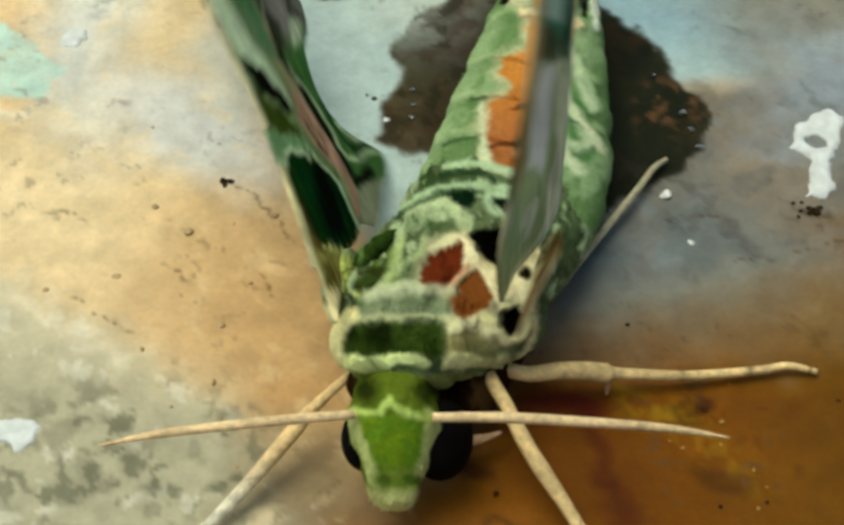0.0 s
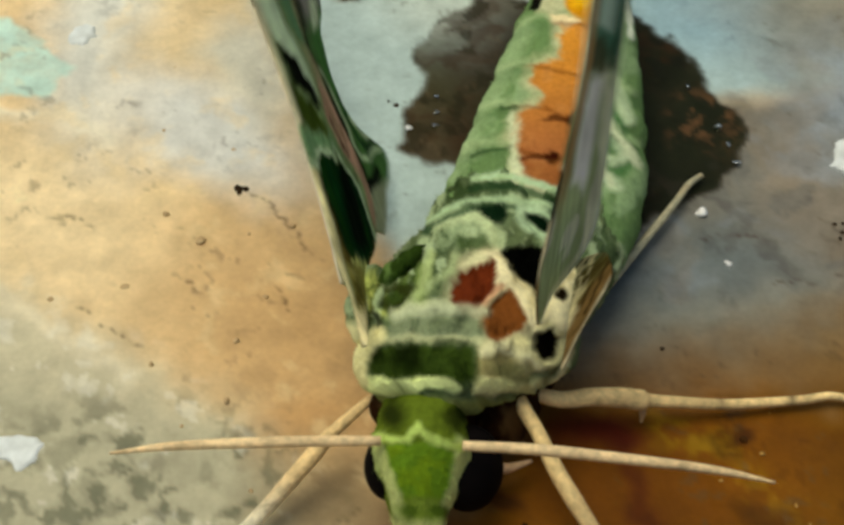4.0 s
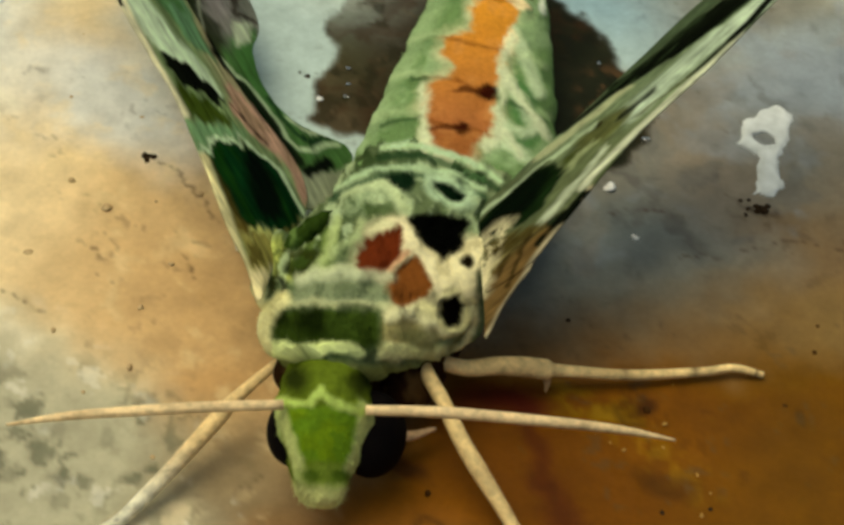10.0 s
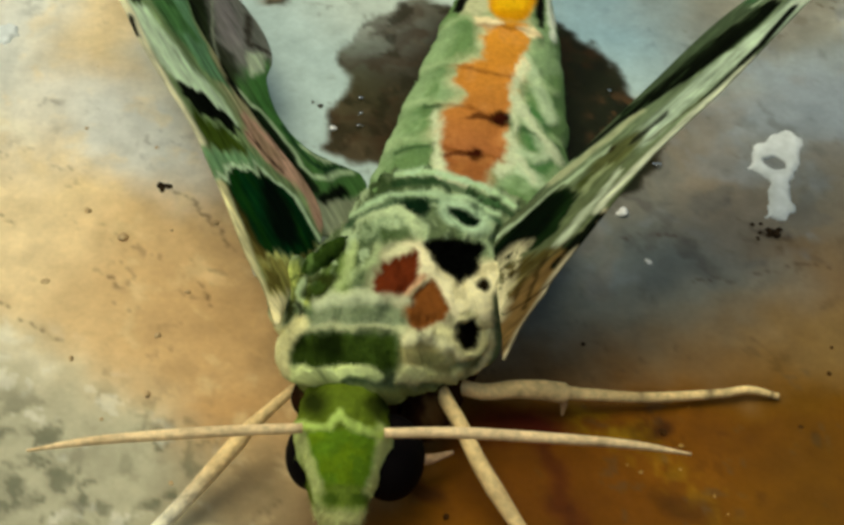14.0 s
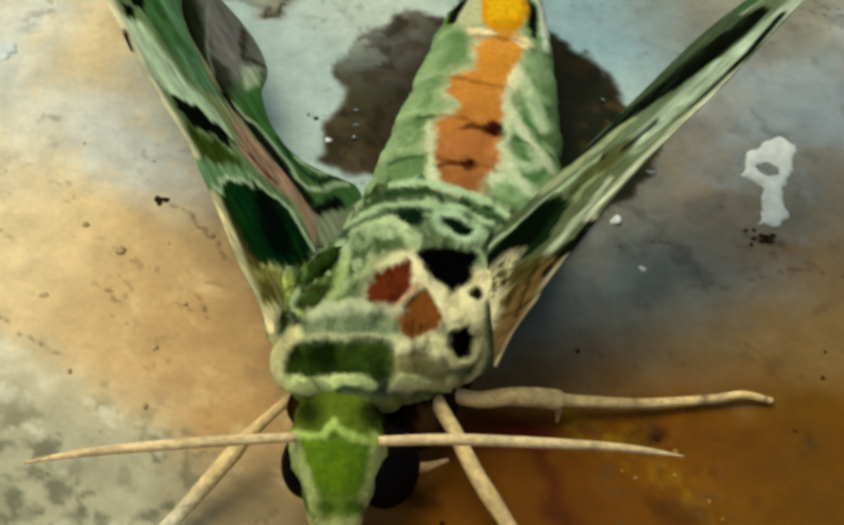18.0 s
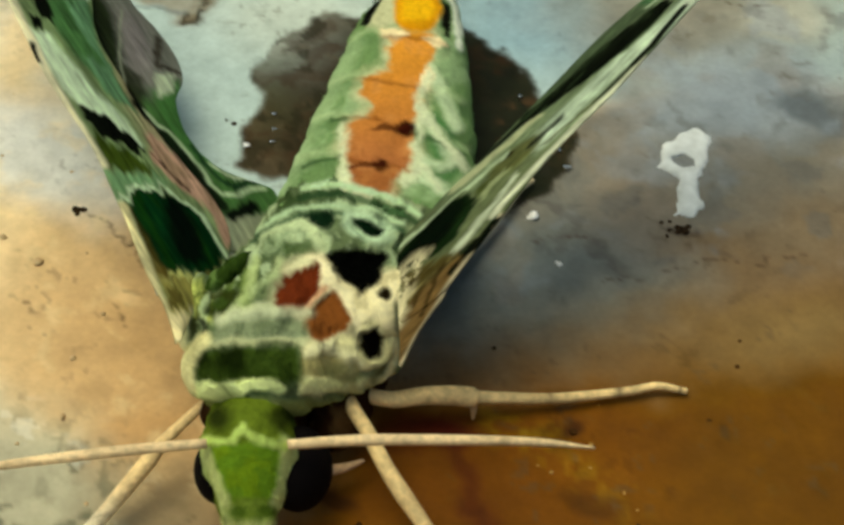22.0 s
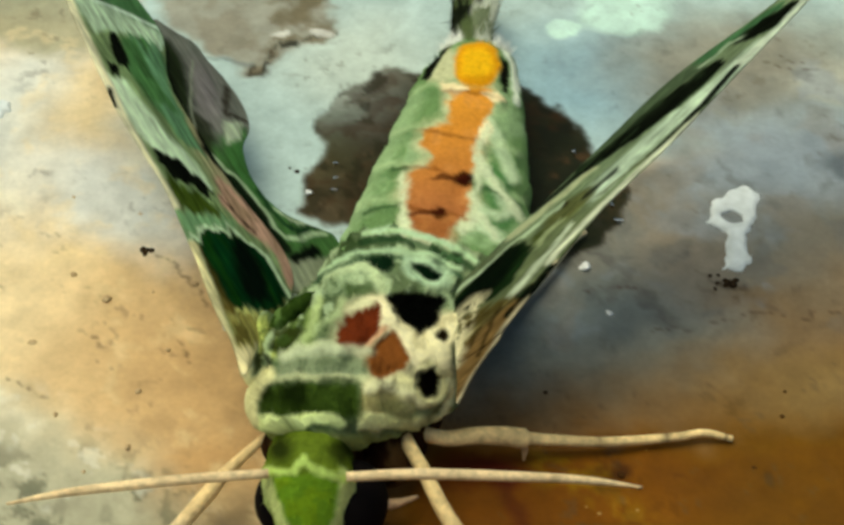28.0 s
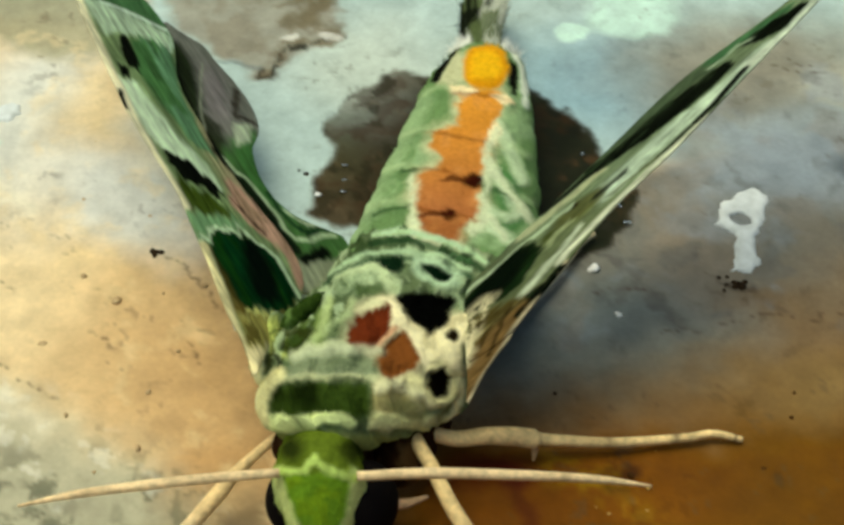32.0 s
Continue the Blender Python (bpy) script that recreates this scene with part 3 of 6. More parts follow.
    c = over(c, (236, 230, 194), 0.9 * along(x, y, [3.2, -9.3, 4.5, -9.1, 5.8, -9.4, 6.6, -10.2], 0.8, 0.3))
    c = over(c, (214, 214, 162), 0.9 * along(x, y, [2.9, -11.3, 4.6, -11.6, 6.2, -12.2], 0.5, 0.2))
    c = over(c, (190, 206, 150), 0.9 * along(x, y, [-0.9, -3.8, -1.1, -5.8, -1.9, -7.2], 0.6, 0.25))
    c = over(c, (208, 222, 184), 0.9 * along(x, y, [-0.9, -1.7, 0, -1.3, 1.3, -1.1, 2.2, -1.1, 3, -2.3], 0.9, 0.35))
    c = over(c, (222, 218, 184), 0.9 * along(x, y, [1.4, -4.3, 2, -3.7, 2.7, -3.7], 0.5, 0.2))
    c = over(c, (190, 206, 160), 0.8 * along(x, y, [-0.8, -5.9, -0.2, -5.1, 0.6, -4.5, 0.8, -3.7], 0.5, 0.25))
    c = over(c, (214, 220, 186), 0.85 * along(x, y, [-2.4, -7.5, -1.7, -7, -0.3, -6.8, 0.9, -7, 1.3, -7.3], 0.6, 0.25))
    c = over(c, (70, 74, 34), 0.9 * inside(x, y, [-4.8, -7.4, -4.1, -7.3, -4.2, -8.4, -4.6, -8.7], 0.2))
    c = over(c, (234, 226, 180), 0.9 * along(x, y, [6.4, -8, 7, -7.8, 7.6, -8.6, 7.5, -9.9, 6.7, -10.2, 6, -9.2, 5.1, -8.9], 0.7, 0.25))
    c = over(c, (104, 98, 52), 0.8 * inside(x, y, [7.7, -10.2, 8.3, -9.8, 6.6, -12.2, 6.9, -11.1], 0.3))
    c = over(c, (228, 222, 180), along(x, y, [8, -8.2, 8.4, -9.6, 7.7, -11.7], 0.5, 0.2))
    c = over(c, (150, 156, 96), smooth(-12.0, -12.8, y))
    c = over(c, (232, 226, 184), smooth(-4.5, -5.0, x) * smooth(-13.8, -12.8, y) * smooth(-7.8, -8.6, y))
    # collar
    c = over(c, (144, 156, 128), inside(x, y, [-2.8, -7.7, -0.6, -7.3, 2.6, -7.2, 3.1, -8.4, 2.8, -8.8, -3.1, -9], 0.35))
    c = over(c, (104, 118, 90), 0.6 * inside(x, y, [-2.8, -7.7, -0.6, -7.3, 2.6, -7.2, 3.1, -8.4, 2.8, -8.8, -3.1, -9], 0.35) * smooth(0.0, 0.6, fbm(x * 3, y * 0.5, 1.2, 108)))
    c = over(c, (200, 206, 180), 0.75 * along(x, y, [-2.7, -7.5, -0.6, -7.1, 1.2, -7, 2.9, -7], 0.7, 0.3))
    c = over(c, (204, 206, 170), 0.9 * along(x, y, [-3.7, -9.1, -1.7, -8.8, 0.4, -8.8, 2.8, -8.8], 0.5, 0.2))
    c = over(c, (72, 94, 36), inside(x, y, [-3.9, -9.8, -2.7, -9.2, -0.3, -9, 2.4, -9, 2.8, -10.1, 2.7, -11.2, 1.6, -11.4, -0.1, -11.2, -1.8, -11.4, -3.5, -11.6, -4.1, -11.1], 0.45, 0.05))
    c = over(c, (30, 44, 14), 0.85 * smooth(-11.6, -10.2, y + 0.12 * x) * inside(x, y, [-3.9, -9.8, -2.7, -9.2, -0.3, -9, 2.4, -9, 2.8, -10.1, 2.7, -11.2, 1.6, -11.4, -0.1, -11.2, -1.8, -11.4, -3.5, -11.6, -4.1, -11.1], 0.35) * smooth(-0.35, 0.4, fbm(x * 0.9, y * 0.3, 1.4, 109)))
    c = over(c, (228, 238, 178), along(x, y, [-3.8, -12, -1.5, -11.6, -0.1, -11.4, 1.4, -11.5], 0.9, 0.2))
    c = over(c, (234, 226, 178), along(x, y, [-3.6, -8.8, -4.3, -9.5, -4.7, -10.5, -4.5, -11.8], 1.1, 0.25))
    # black marks
    c = over(c, (8, 10, 6), inside(x, y, [3.6, -3.3, 4.5, -3.1, 6, -3.1, 7.6, -3.3, 6.9, -5, 6.1, -5.8, 4.9, -4.7], 0.2, 0.15))
    c = over(c, (20, 15, 6), inside(x, y, [6.3, -8.3, 7, -8.1, 7.4, -8.6, 7.3, -9.8, 6.7, -10, 6.2, -9.2], 0.18, 0.15))
    c = over(c, (28, 42, 14), inside(x, y, [-4, -5.7, -3.7, -4.7, -2.7, -3.7, -1.9, -3.3, -1.3, -3.5, -1.3, -4.2, -2.1, -4.6, -3, -5.2], 0.15))
    cx, cy = [7.6, -5.7]
    c = over(c, (40, 30, 14), blob(x, y, cx, cy, 0.45, 0.45, 0, 0.3))
    return deeper(belt(c, x, y))


def deeper(c):
    """Fuller contrast between dark and pale scales."""
    return c * (0.85 * (c.mean(-1, keepdims=True) / 0.4) ** 0.25) * np.array((0.98, 0.98, 0.8))


def belt(c, x, y):
    """Pale and dark rings where thorax and abdomen meet."""
    c = over(c, (186, 212, 176), along(x, y, [0.9, 1.6, 3.3, 1.8, 5.7, 1.3, 7.7, 0.6, 9.3, -0.4], 0.5, 0.18))
    c = over(c, (50, 84, 52), 0.85 * along(x, y + 0.75, [0.9, 1.6, 3.3, 1.8, 5.7, 1.3, 7.7, 0.6, 9.3, -0.4], 0.6, 0.2))
    c = over(c, (188, 214, 182), 0.9 * along(x, y, [-1.8, -1.7, -0.2, -0.6, 1.6, 0.1, 4, 0.2, 6.3, -0.1, 8.3, -1.1], 0.36, 0.16))
    c = over(c, (60, 98, 70), 0.8 * along(x, y + 0.6, [-1.8, -1.7, -0.2, -0.6, 1.6, 0.1, 4, 0.2, 6.3, -0.1, 8.3, -1.1], 0.5, 0.2))
    c = over(c, (186, 210, 184), inside(x, y, [4.2, -0.1, 5.7, -0.1, 7.6, -1.2, 7.7, -2.3, 6.7, -2.7, 4.9, -1.9, 4.2, -1.2], 0.3))
    c = over(c, (14, 40, 24), inside(x, y, [4.8, -0.6, 5.7, -0.7, 7.2, -1.5, 7, -2.1, 5.8, -1.8, 4.9, -1.2], 0.15))
    return over(c, (26, 54, 34), inside(x, y, [1.2, -0.6, 2.4, -0.3, 3.4, -0.1, 3.7, -1.1, 3.1, -1.6, 2.2, -1.1], 0.18))


def abdomen_colours(p):
    x0, y0 = facing(p)
    x, y = x0 + 0.14 * fbm(x0, y0, 0.7, 111), y0 + 0.18 * fbm(x0, y0, 0.7, 112)
    c = np.zeros(p.shape) + lin(112, 142, 92)
    c = over(c, (164, 190, 146), 0.6 * smooth(-0.1, 0.55, fbm(x, y, 2.2, 113)))
    c = over(c, (72, 120, 66), 0.9 * inside(x, y, [9.8, 7.7, 11.5, 6.4, 12, 4.2, 10.2, 3.9, 9.6, 5.3], 0.4))
    c = over(c, (80, 124, 72), 0.9 * inside(x, y, [9.3, 2.9, 11.5, 3.5, 12.5, 3.4, 10.8, 1.5], 0.4))
    for line, w in (([9, 7.6, 10.1, 5.8, 11.4, 3.7], 0.7), ([9, 4, 10.7, 3.2, 12.1, 3.6], 0.6), ([9.2, 11.6, 10.3, 9.5, 11.7, 6.4], 1.0), ([8.3, 2.9, 10.1, 2.1, 11, 1.4], 0.8), ([4, 2.4, 4, 1.2, 5.4, 0.8], 0.7)):
        c = over(c, (200, 218, 182), 0.85 * along(x, y, line, w, 0.3))
    stripe = inside(x + 0.35 * fbm(x0, y0, 0.6, 114), y, [6.2, 14.2, 6.4, 12.7, 6.3, 10.9, 4.5, 10.3, 4.6, 8.7, 5.3, 8, 4.7, 6.9, 3.7, 6.5, 3.4, 5.1, 4, 3.1, 4.6, 1.2, 5.6, 0.7, 7.1, 0.9, 7.3, 2.2, 8.5, 3, 8.6, 4, 8.5, 6.4, 8.9, 8, 8.9, 10.3, 9.5, 12.1, 9.5, 14.1], 0.25)
    edge = inside(x + 0.5 * fbm(x0, y0, 0.9, 118), y, [6.2, 14.2, 6.4, 12.7, 6.3, 10.9, 4.5, 10.3, 4.6, 8.7, 5.3, 8, 4.7, 6.9, 3.7, 6.5, 3.4, 5.1, 4, 3.1, 4.6, 1.2, 5.6, 0.7, 7.1, 0.9, 7.3, 2.2, 8.5, 3, 8.6, 4, 8.5, 6.4, 8.9, 8, 8.9, 10.3, 9.5, 12.1, 9.5, 14.1], 0.9, 0.4)
    c = over(c, (216, 212, 172), 0.85 * edge)
    tone = smooth(-6, 14, p[:, 1])[:, None]
    orange = lin(168, 102, 64) * (1 - tone) + lin(226, 152, 54) * tone
    c = c + (orange - c) * stripe[:, None]
    c = over(c, (214, 150, 90), 0.35 * stripe * smooth(0.1, 0.7, fbm(x, y, 1.4, 115)))
    c = over(c, (198, 198, 160), inside(x, y, [5.6, 18, 6.4, 17.5, 6.5, 15.3, 5.5, 14.8, 4.5, 15.1, 5.1, 16.7], 0.4, 0.2))
    c = over(c, (238, 182, 34), inside(x, y, [6.6, 18, 7.1, 18.6, 8.2, 18.9, 9.3, 18.5, 9.9, 17.5, 10.1, 16.3, 9.7, 15, 8.6, 14.3, 7.2, 14.7, 6.6, 15.6, 6.4, 17], 0.3, 0.1))
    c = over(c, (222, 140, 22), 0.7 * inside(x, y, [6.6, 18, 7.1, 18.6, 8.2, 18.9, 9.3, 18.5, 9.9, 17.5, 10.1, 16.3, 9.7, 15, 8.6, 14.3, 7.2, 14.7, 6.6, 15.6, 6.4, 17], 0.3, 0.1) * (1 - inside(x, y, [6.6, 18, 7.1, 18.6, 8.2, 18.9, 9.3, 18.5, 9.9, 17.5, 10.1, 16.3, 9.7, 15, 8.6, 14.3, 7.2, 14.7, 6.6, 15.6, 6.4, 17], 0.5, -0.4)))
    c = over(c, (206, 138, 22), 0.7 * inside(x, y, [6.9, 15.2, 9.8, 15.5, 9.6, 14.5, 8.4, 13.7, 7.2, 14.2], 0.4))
    for patch in ([8.8, 10.1, 9.4, 11.4, 9.9, 10.7, 9.6, 9.3, 8.9, 9.5], [5.4, 14.7, 6.6, 14.6, 7.8, 14, 6.7, 13.6, 5.8, 13.8], [8.8, 13.7, 10.1, 13.9, 10.9, 13.2, 10.1, 12.8]):
        c = over(c, (246, 226, 182), inside(x, y, patch, 0.15))
    flank = 1 - edge
    c = over(c, (178, 204, 158), 0.55 * flank * along(x, y, [-1.3, 1.8, 0.5, 6.1, 2.1, 9.8, 3.4, 13.2], 1.6, 0.7))
    # segment shading painted on: dark creases with pale rims behind them
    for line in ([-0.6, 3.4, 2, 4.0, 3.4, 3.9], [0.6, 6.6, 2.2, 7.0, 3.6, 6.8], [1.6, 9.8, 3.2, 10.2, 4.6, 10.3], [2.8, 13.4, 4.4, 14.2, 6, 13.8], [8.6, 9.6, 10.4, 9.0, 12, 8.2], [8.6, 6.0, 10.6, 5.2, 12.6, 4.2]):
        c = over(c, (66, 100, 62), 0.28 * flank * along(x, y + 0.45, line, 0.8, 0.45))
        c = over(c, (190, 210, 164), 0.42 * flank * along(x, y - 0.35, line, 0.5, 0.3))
    # shaded segment edges, drawn as thin dark lines
    for line in ([4.2, 1.2, 5.8, 0.7, 7.3, 1, 8.8, 2.2, 10.8, 1.5], [3, 6.9, 5.5, 6.9, 6.8, 6.5, 8.7, 5.9], [3.2, 3.9, 5.1, 3.5, 6.5, 3.3, 7.9, 3.1, 9.9, 2.3], [1.9, 10, 4.4, 10.3, 7, 9.8, 8.9, 9.5, 11.2, 8.7], [3.4, 14.5, 6, 13.8, 8.4, 13.7, 9.9, 13.5, 11, 13.1]):
        c = over(c, (130, 74, 28), 0.7 * edge * along(x, y, line, 0.26, 0.16))
    for line in ([0.5, 3.2, 2.6, 3.8, 3.4, 3.9], [2.2, 6.9, 3.4, 6.8], [8.7, 5.8, 10.6, 5, 12.4, 4.1]):
        c = over(c, (52, 80, 44), 0.8 * along(x, y, line, 0.3, 0.15))
    for patch in ([3.6, 15.1, 4.1, 16.6, 5.1, 18.4, 5.9, 19.0, 5.5, 17.9, 4.9, 16.4, 4.5, 15.1], [10.2, 17.6, 10.7, 17.0, 11.0, 15.5, 10.9, 13.9, 10.4, 14.2, 10.2, 15.7]):
        c = over(c, (14, 14, 10), inside(x, y, patch, 0.15))
    c = over(c, (226, 232, 218), along(x, y, [10.4, 18.4, 11.2, 17, 11.55, 15, 11.7, 13.2], 0.5, 0.2))
    for (cx, cy), r in (([8, 6.1], 0.72), ([6.4, 3.2], 0.58)):
        c = over(c, (46, 14, 6), blob(x, y, cx, cy, r, r * 0.9, 0, 0.3))
        c = over(c, (66, 24, 10), 0.8 * blob(x, y, cx - 1.2, cy + 0.1, 1.4, 0.24, 8, 0.4))
    c = over(c, (150, 92, 44), 0.6 * inside(x, y, [4.2, 2.9, 5.9, 2.8, 7.7, 3.1, 7.7, 1.5, 6.7, 1, 5.4, 1.1, 4.6, 1.6], 0.5))
    for line, w in (([3.4, 6.3, 3.7, 4.6, 3.6, 3.1, 4.3, 1.4, 5.7, 0.8, 7.4, 0.8], 0.6), ([9.5, 10.6, 8.8, 8.7, 9.2, 6.6, 8.9, 4.6, 9.2, 3.2, 8.3, 2], 0.6), ([9.1, 7.8, 10.2, 6.1, 11.3, 4.7, 12.4, 3.2], 0.7), ([8.9, 3.6, 9.8, 2.7, 10.5, 1.7], 0.6)):
        c = over(c, (216, 224, 190), 0.85 * along(x + 0.3 * fbm(x0, y0, 0.8, 125), y, line, w, 0.3))
    c = over(c, (222, 226, 206), 0.85 * smooth(19.6, 20.6, p[:, 1] + 0.3 * fbm(x * 3, y, 0.8, 117)) * smooth(0.8, 1.6, np.abs(p[:, 0] - 8.0)))
    return belt(c, x, y) * np.array((0.93, 0.92, 0.82))


def head_colours(p):
    x0, y0 = facing(p)
    x, y = x0 + 0.12 * fbm(x0, y0, 0.6, 121), y0 + 0.12 * fbm(x0, y0, 0.6, 122)
    c = np.zeros(p.shape) + lin(96, 114, 38)
    c = over(c, (182, 200, 136), smooth(1.9, 2.7, np.abs(x + 0.4)) * smooth(-26.5, -27.6, p[:, 1]))
    c = over(c, (104, 140, 40), inside(x, y, [-2.3, -15.2, -1, -14.8, 0.9, -14.8, 1.8, -15.1, 1.8, -16.9, 1.4, -18.4, 0.4, -18, -0.9, -18.1, -1.4, -17.7, -1.9, -16.5], 0.25, 0.1))
    c = over(c, (124, 150, 30), 0.5 * inside(x, y, [-2.3, -15.2, -1, -14.8, 0.9, -14.8, 1.8, -15.1, 1.8, -16.9, 1.4, -18.4, 0.4, -18, -0.9, -18.1, -1.4, -17.7, -1.9, -16.5], 0.3) * smooth(0, 0.6, fbm(x, y, 1.0, 123)))
    c = over(c, (186, 198, 140), along(x, y, [-2.8, -15.4, -2.3, -16.7, -1.7, -18.1, -1.2, -19.2], 0.85, 0.25))
    c = over(c, (186, 198, 140), along(x, y, [2.3, -15.2, 2.2, -16.6, 2, -17.6, 1.6, -18.7], 0.95, 0.25))
    c = over(c, (122, 146, 62), 0.8 * inside(x, y, [-1.5, -18.9, -0.5, -18.2, 1, -18.2, 1.5, -19, 1.1, -20.4, 0.1, -20.8, -0.8, -20.5], 0.35))
    c = over(c, (204, 210, 156), smooth(-19.2, -20.2, y))
    for cx in (-0.7, 0.95):
        c = over(c, (70, 96, 30), 0.8 * blob(x, y, cx, -19.0, 0.5, 0.4, 0, 0.5))
    c = over(c, (186, 212, 124), along(x, y, [-3.2, -14.9, -1, -14.6, -0.7, -14.1, -0.4, -13.8, 0, -14.2, 0.4, -14.5, 1.5, -14.8, 2.1, -15], 0.5, 0.18))
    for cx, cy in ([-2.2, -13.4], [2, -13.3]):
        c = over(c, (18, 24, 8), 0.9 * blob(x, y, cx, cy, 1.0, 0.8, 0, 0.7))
    return c * np.array((1.0, 0.96, 0.74))


def relief(grid, paint, height, seed):
    """Pale scales stand in tufts above the dark ones: lift each point by its paleness, and by clumps."""
    mid = grid.mean(1, keepdims=True)
    out = grid - mid
    out = out / (np.linalg.norm(out, axis=-1, keepdims=True) + 1e-9)
    flat = grid.reshape(-1, 3)
    tone = np.sqrt(paint(flat).mean(-1)).reshape(grid.shape[:2])
    clump = fbm(flat[:, 0] + 0.3 * flat[:, 2], flat[:, 1] * 0.6, 1.1, seed).reshape(grid.shape[:2])
    return grid + out * (height * (tone - 0.5) + 0.6 * height * clump)[..., None]


def body_part(name, grid, paint, parent, label="", material=None):
    verts, faces = shell(grid)
    me = mesh_of(name, verts - ROOT, faces, material or FUR, paint(verts))
    return part(name, me, parent, label)


def fuzz(name, grid, paint, parent, count, length, back, label, seed, keep=None):
    """Fine hairs on a loft, each a thin blade in the colour of the skin below it, combed towards back."""
    rng = np.random.default_rng(seed)
    r, cseg = grid.shape[:2]
    du = np.gradient(grid, axis=0)
    dv = np.roll(grid, -1, 1) - np.roll(grid, 1, 1)
    nor = np.cross(du, dv)
    nor *= np.sign(((grid - grid.mean(1, keepdims=True)) * nor).sum(-1, keepdims=True))
    nor /= np.linalg.norm(nor, axis=-1, keepdims=True) + 1e-9
    i, j = rng.integers(1, r - 1, count), rng.integers(0, cseg, count)
    p, n = grid[i, j] + rng.normal(0, 0.05, (count, 3)), nor[i, j]
    ok = n[:, 2] > -0.3
    if keep is not None:
        ok &= keep(p)
    p, n = p[ok], n[ok]
    k = len(p)
    d = n * rng.uniform(0.12, 0.4, (k, 1)) + np.array(back) * rng.uniform(0.6, 1.0, (k, 1)) + rng.normal(0, 0.22, (k, 3))
    d /= np.linalg.norm(d, axis=1)[:, None]
    side = np.cross(d, n)
    side /= np.linalg.norm(side, axis=1)[:, None] + 1e-9
    ln = length * rng.uniform(0.5, 1.2, (k, 1))
    w = 0.035
    verts = np.stack([p - side * w - n * 0.05, p + side * w - n * 0.05, p + d * ln], 1).reshape(-1, 3)
    c = paint(p) * rng.uniform(0.88, 1.1, (k, 1))
    me = mesh_of(name, verts - ROOT, np.arange(3 * k).reshape(-1, 3), FUR, np.repeat(c, 3, 0))
    return tagged(part(name, me, parent, label), kind="stuff")


THORAX_GRID = relief(loft(BODY, 260, 220, power=2.3), thorax_colours, 0.75, 181)
HEAD_GRID = relief(loft(HEAD, 140, 130, power=2.2), head_colours, 0.4, 182)
thorax = body_part("thorax", THORAX_GRID, thorax_colours, moth, "furry green and cream thorax with two bald red patches")
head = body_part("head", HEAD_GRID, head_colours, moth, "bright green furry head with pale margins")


def lump(name, centre, radii, turn, label, paint=thorax_colours):
    """A rounded cushion of scales over the root of a wing."""
    grid = loft([(-radii[1] * math.cos(t), 0, 0, radii[0] * math.sin(t), radii[2] * math.sin(t), radii[2] * math.sin(t)) for t in np.linspace(0.04, np.pi - 0.04, 17)], 70, 70)
    c, s_ = math.cos(radians(turn)), math.sin(radians(turn))
    grid = np.stack([grid[..., 0] * c - grid[..., 1] * s_, grid[..., 0] * s_ + grid[..., 1] * c, grid[..., 2]], -1) + np.array(centre)
    return body_part(name, relief(grid, paint, 0.35, 194), paint, moth, label)


def cover_colours(p):
    """Dark green flap with a pale mint rim."""
    x, y = facing(p)
    c = np.zeros(p.shape) + lin(44, 62, 20)
    c = over(c, (18, 28, 8), smooth(-0.2, 0.4, fbm(x * 2.2, y * 0.7, 1.0, 195)))
    c = over(c, (112, 138, 72), 0.6 * smooth(0.25, 0.6, fbm(x * 2.5, y * 0.8, 0.9, 198)))
    c = over(c, (84, 112, 46), 0.6 * smooth(-16.0, -17.2, p[:, 1] + 0.5 * fbm(x, y, 0.8, 197)))
    return over(c, (150, 170, 112), 0.8 * smooth(10.2, 9.8, p[:, 2] + 0.3 * fbm(x, y, 0.6, 196)))


lump("shoulder_pad", (-4.5, -17.4, 8.9), (1.7, 3.2, 1.8), 8, "yellow-green and cream scale cushion at a wing root")
lump("shoulder_pad", (7.5, -16.4, 8.7), (1.7, 2.8, 2.0), -14, "cream scale cushion with black spots at a wing root")
lump("wing_cover", (-2.7, -15.1, 10.2), (0.8, 2.3, 0.9), -40, "dark green leaf-shaped flap over the wing root", cover_colours)


def not_bald(p):
    x, y = facing(p)
    return (inside(x, y, [1.3, -4.6, 2.2, -4.3, 2.9, -3.6, 3.4, -4.5, 3.5, -5.4, 2.8, -6.5, 2, -7.3, 1.1, -7.1, 0.8, -6.2, 0.9, -5.3], 0.1, 0.7) < 0.3) & (inside(x, y, [2.6, -7.5, 3.5, -6.5, 4.3, -5.7, 5, -6.2, 5.5, -7.3, 5.2, -8.1, 4.5, -8.6, 3.5, -8.7, 2.8, -8.1], 0.1, 0.7) < 0.3)


fuzz("thorax_hair", THORAX_GRID, thorax_colours, thorax, 12000, 0.34, (0.1, 0.95, 0.0), "dense short hair in the colours of the thorax", 1, not_bald)
fuzz("head_hair", HEAD_GRID, head_colours, head, 2500, 0.3, (0.0, -0.6, -0.5), "short green hair", 2)

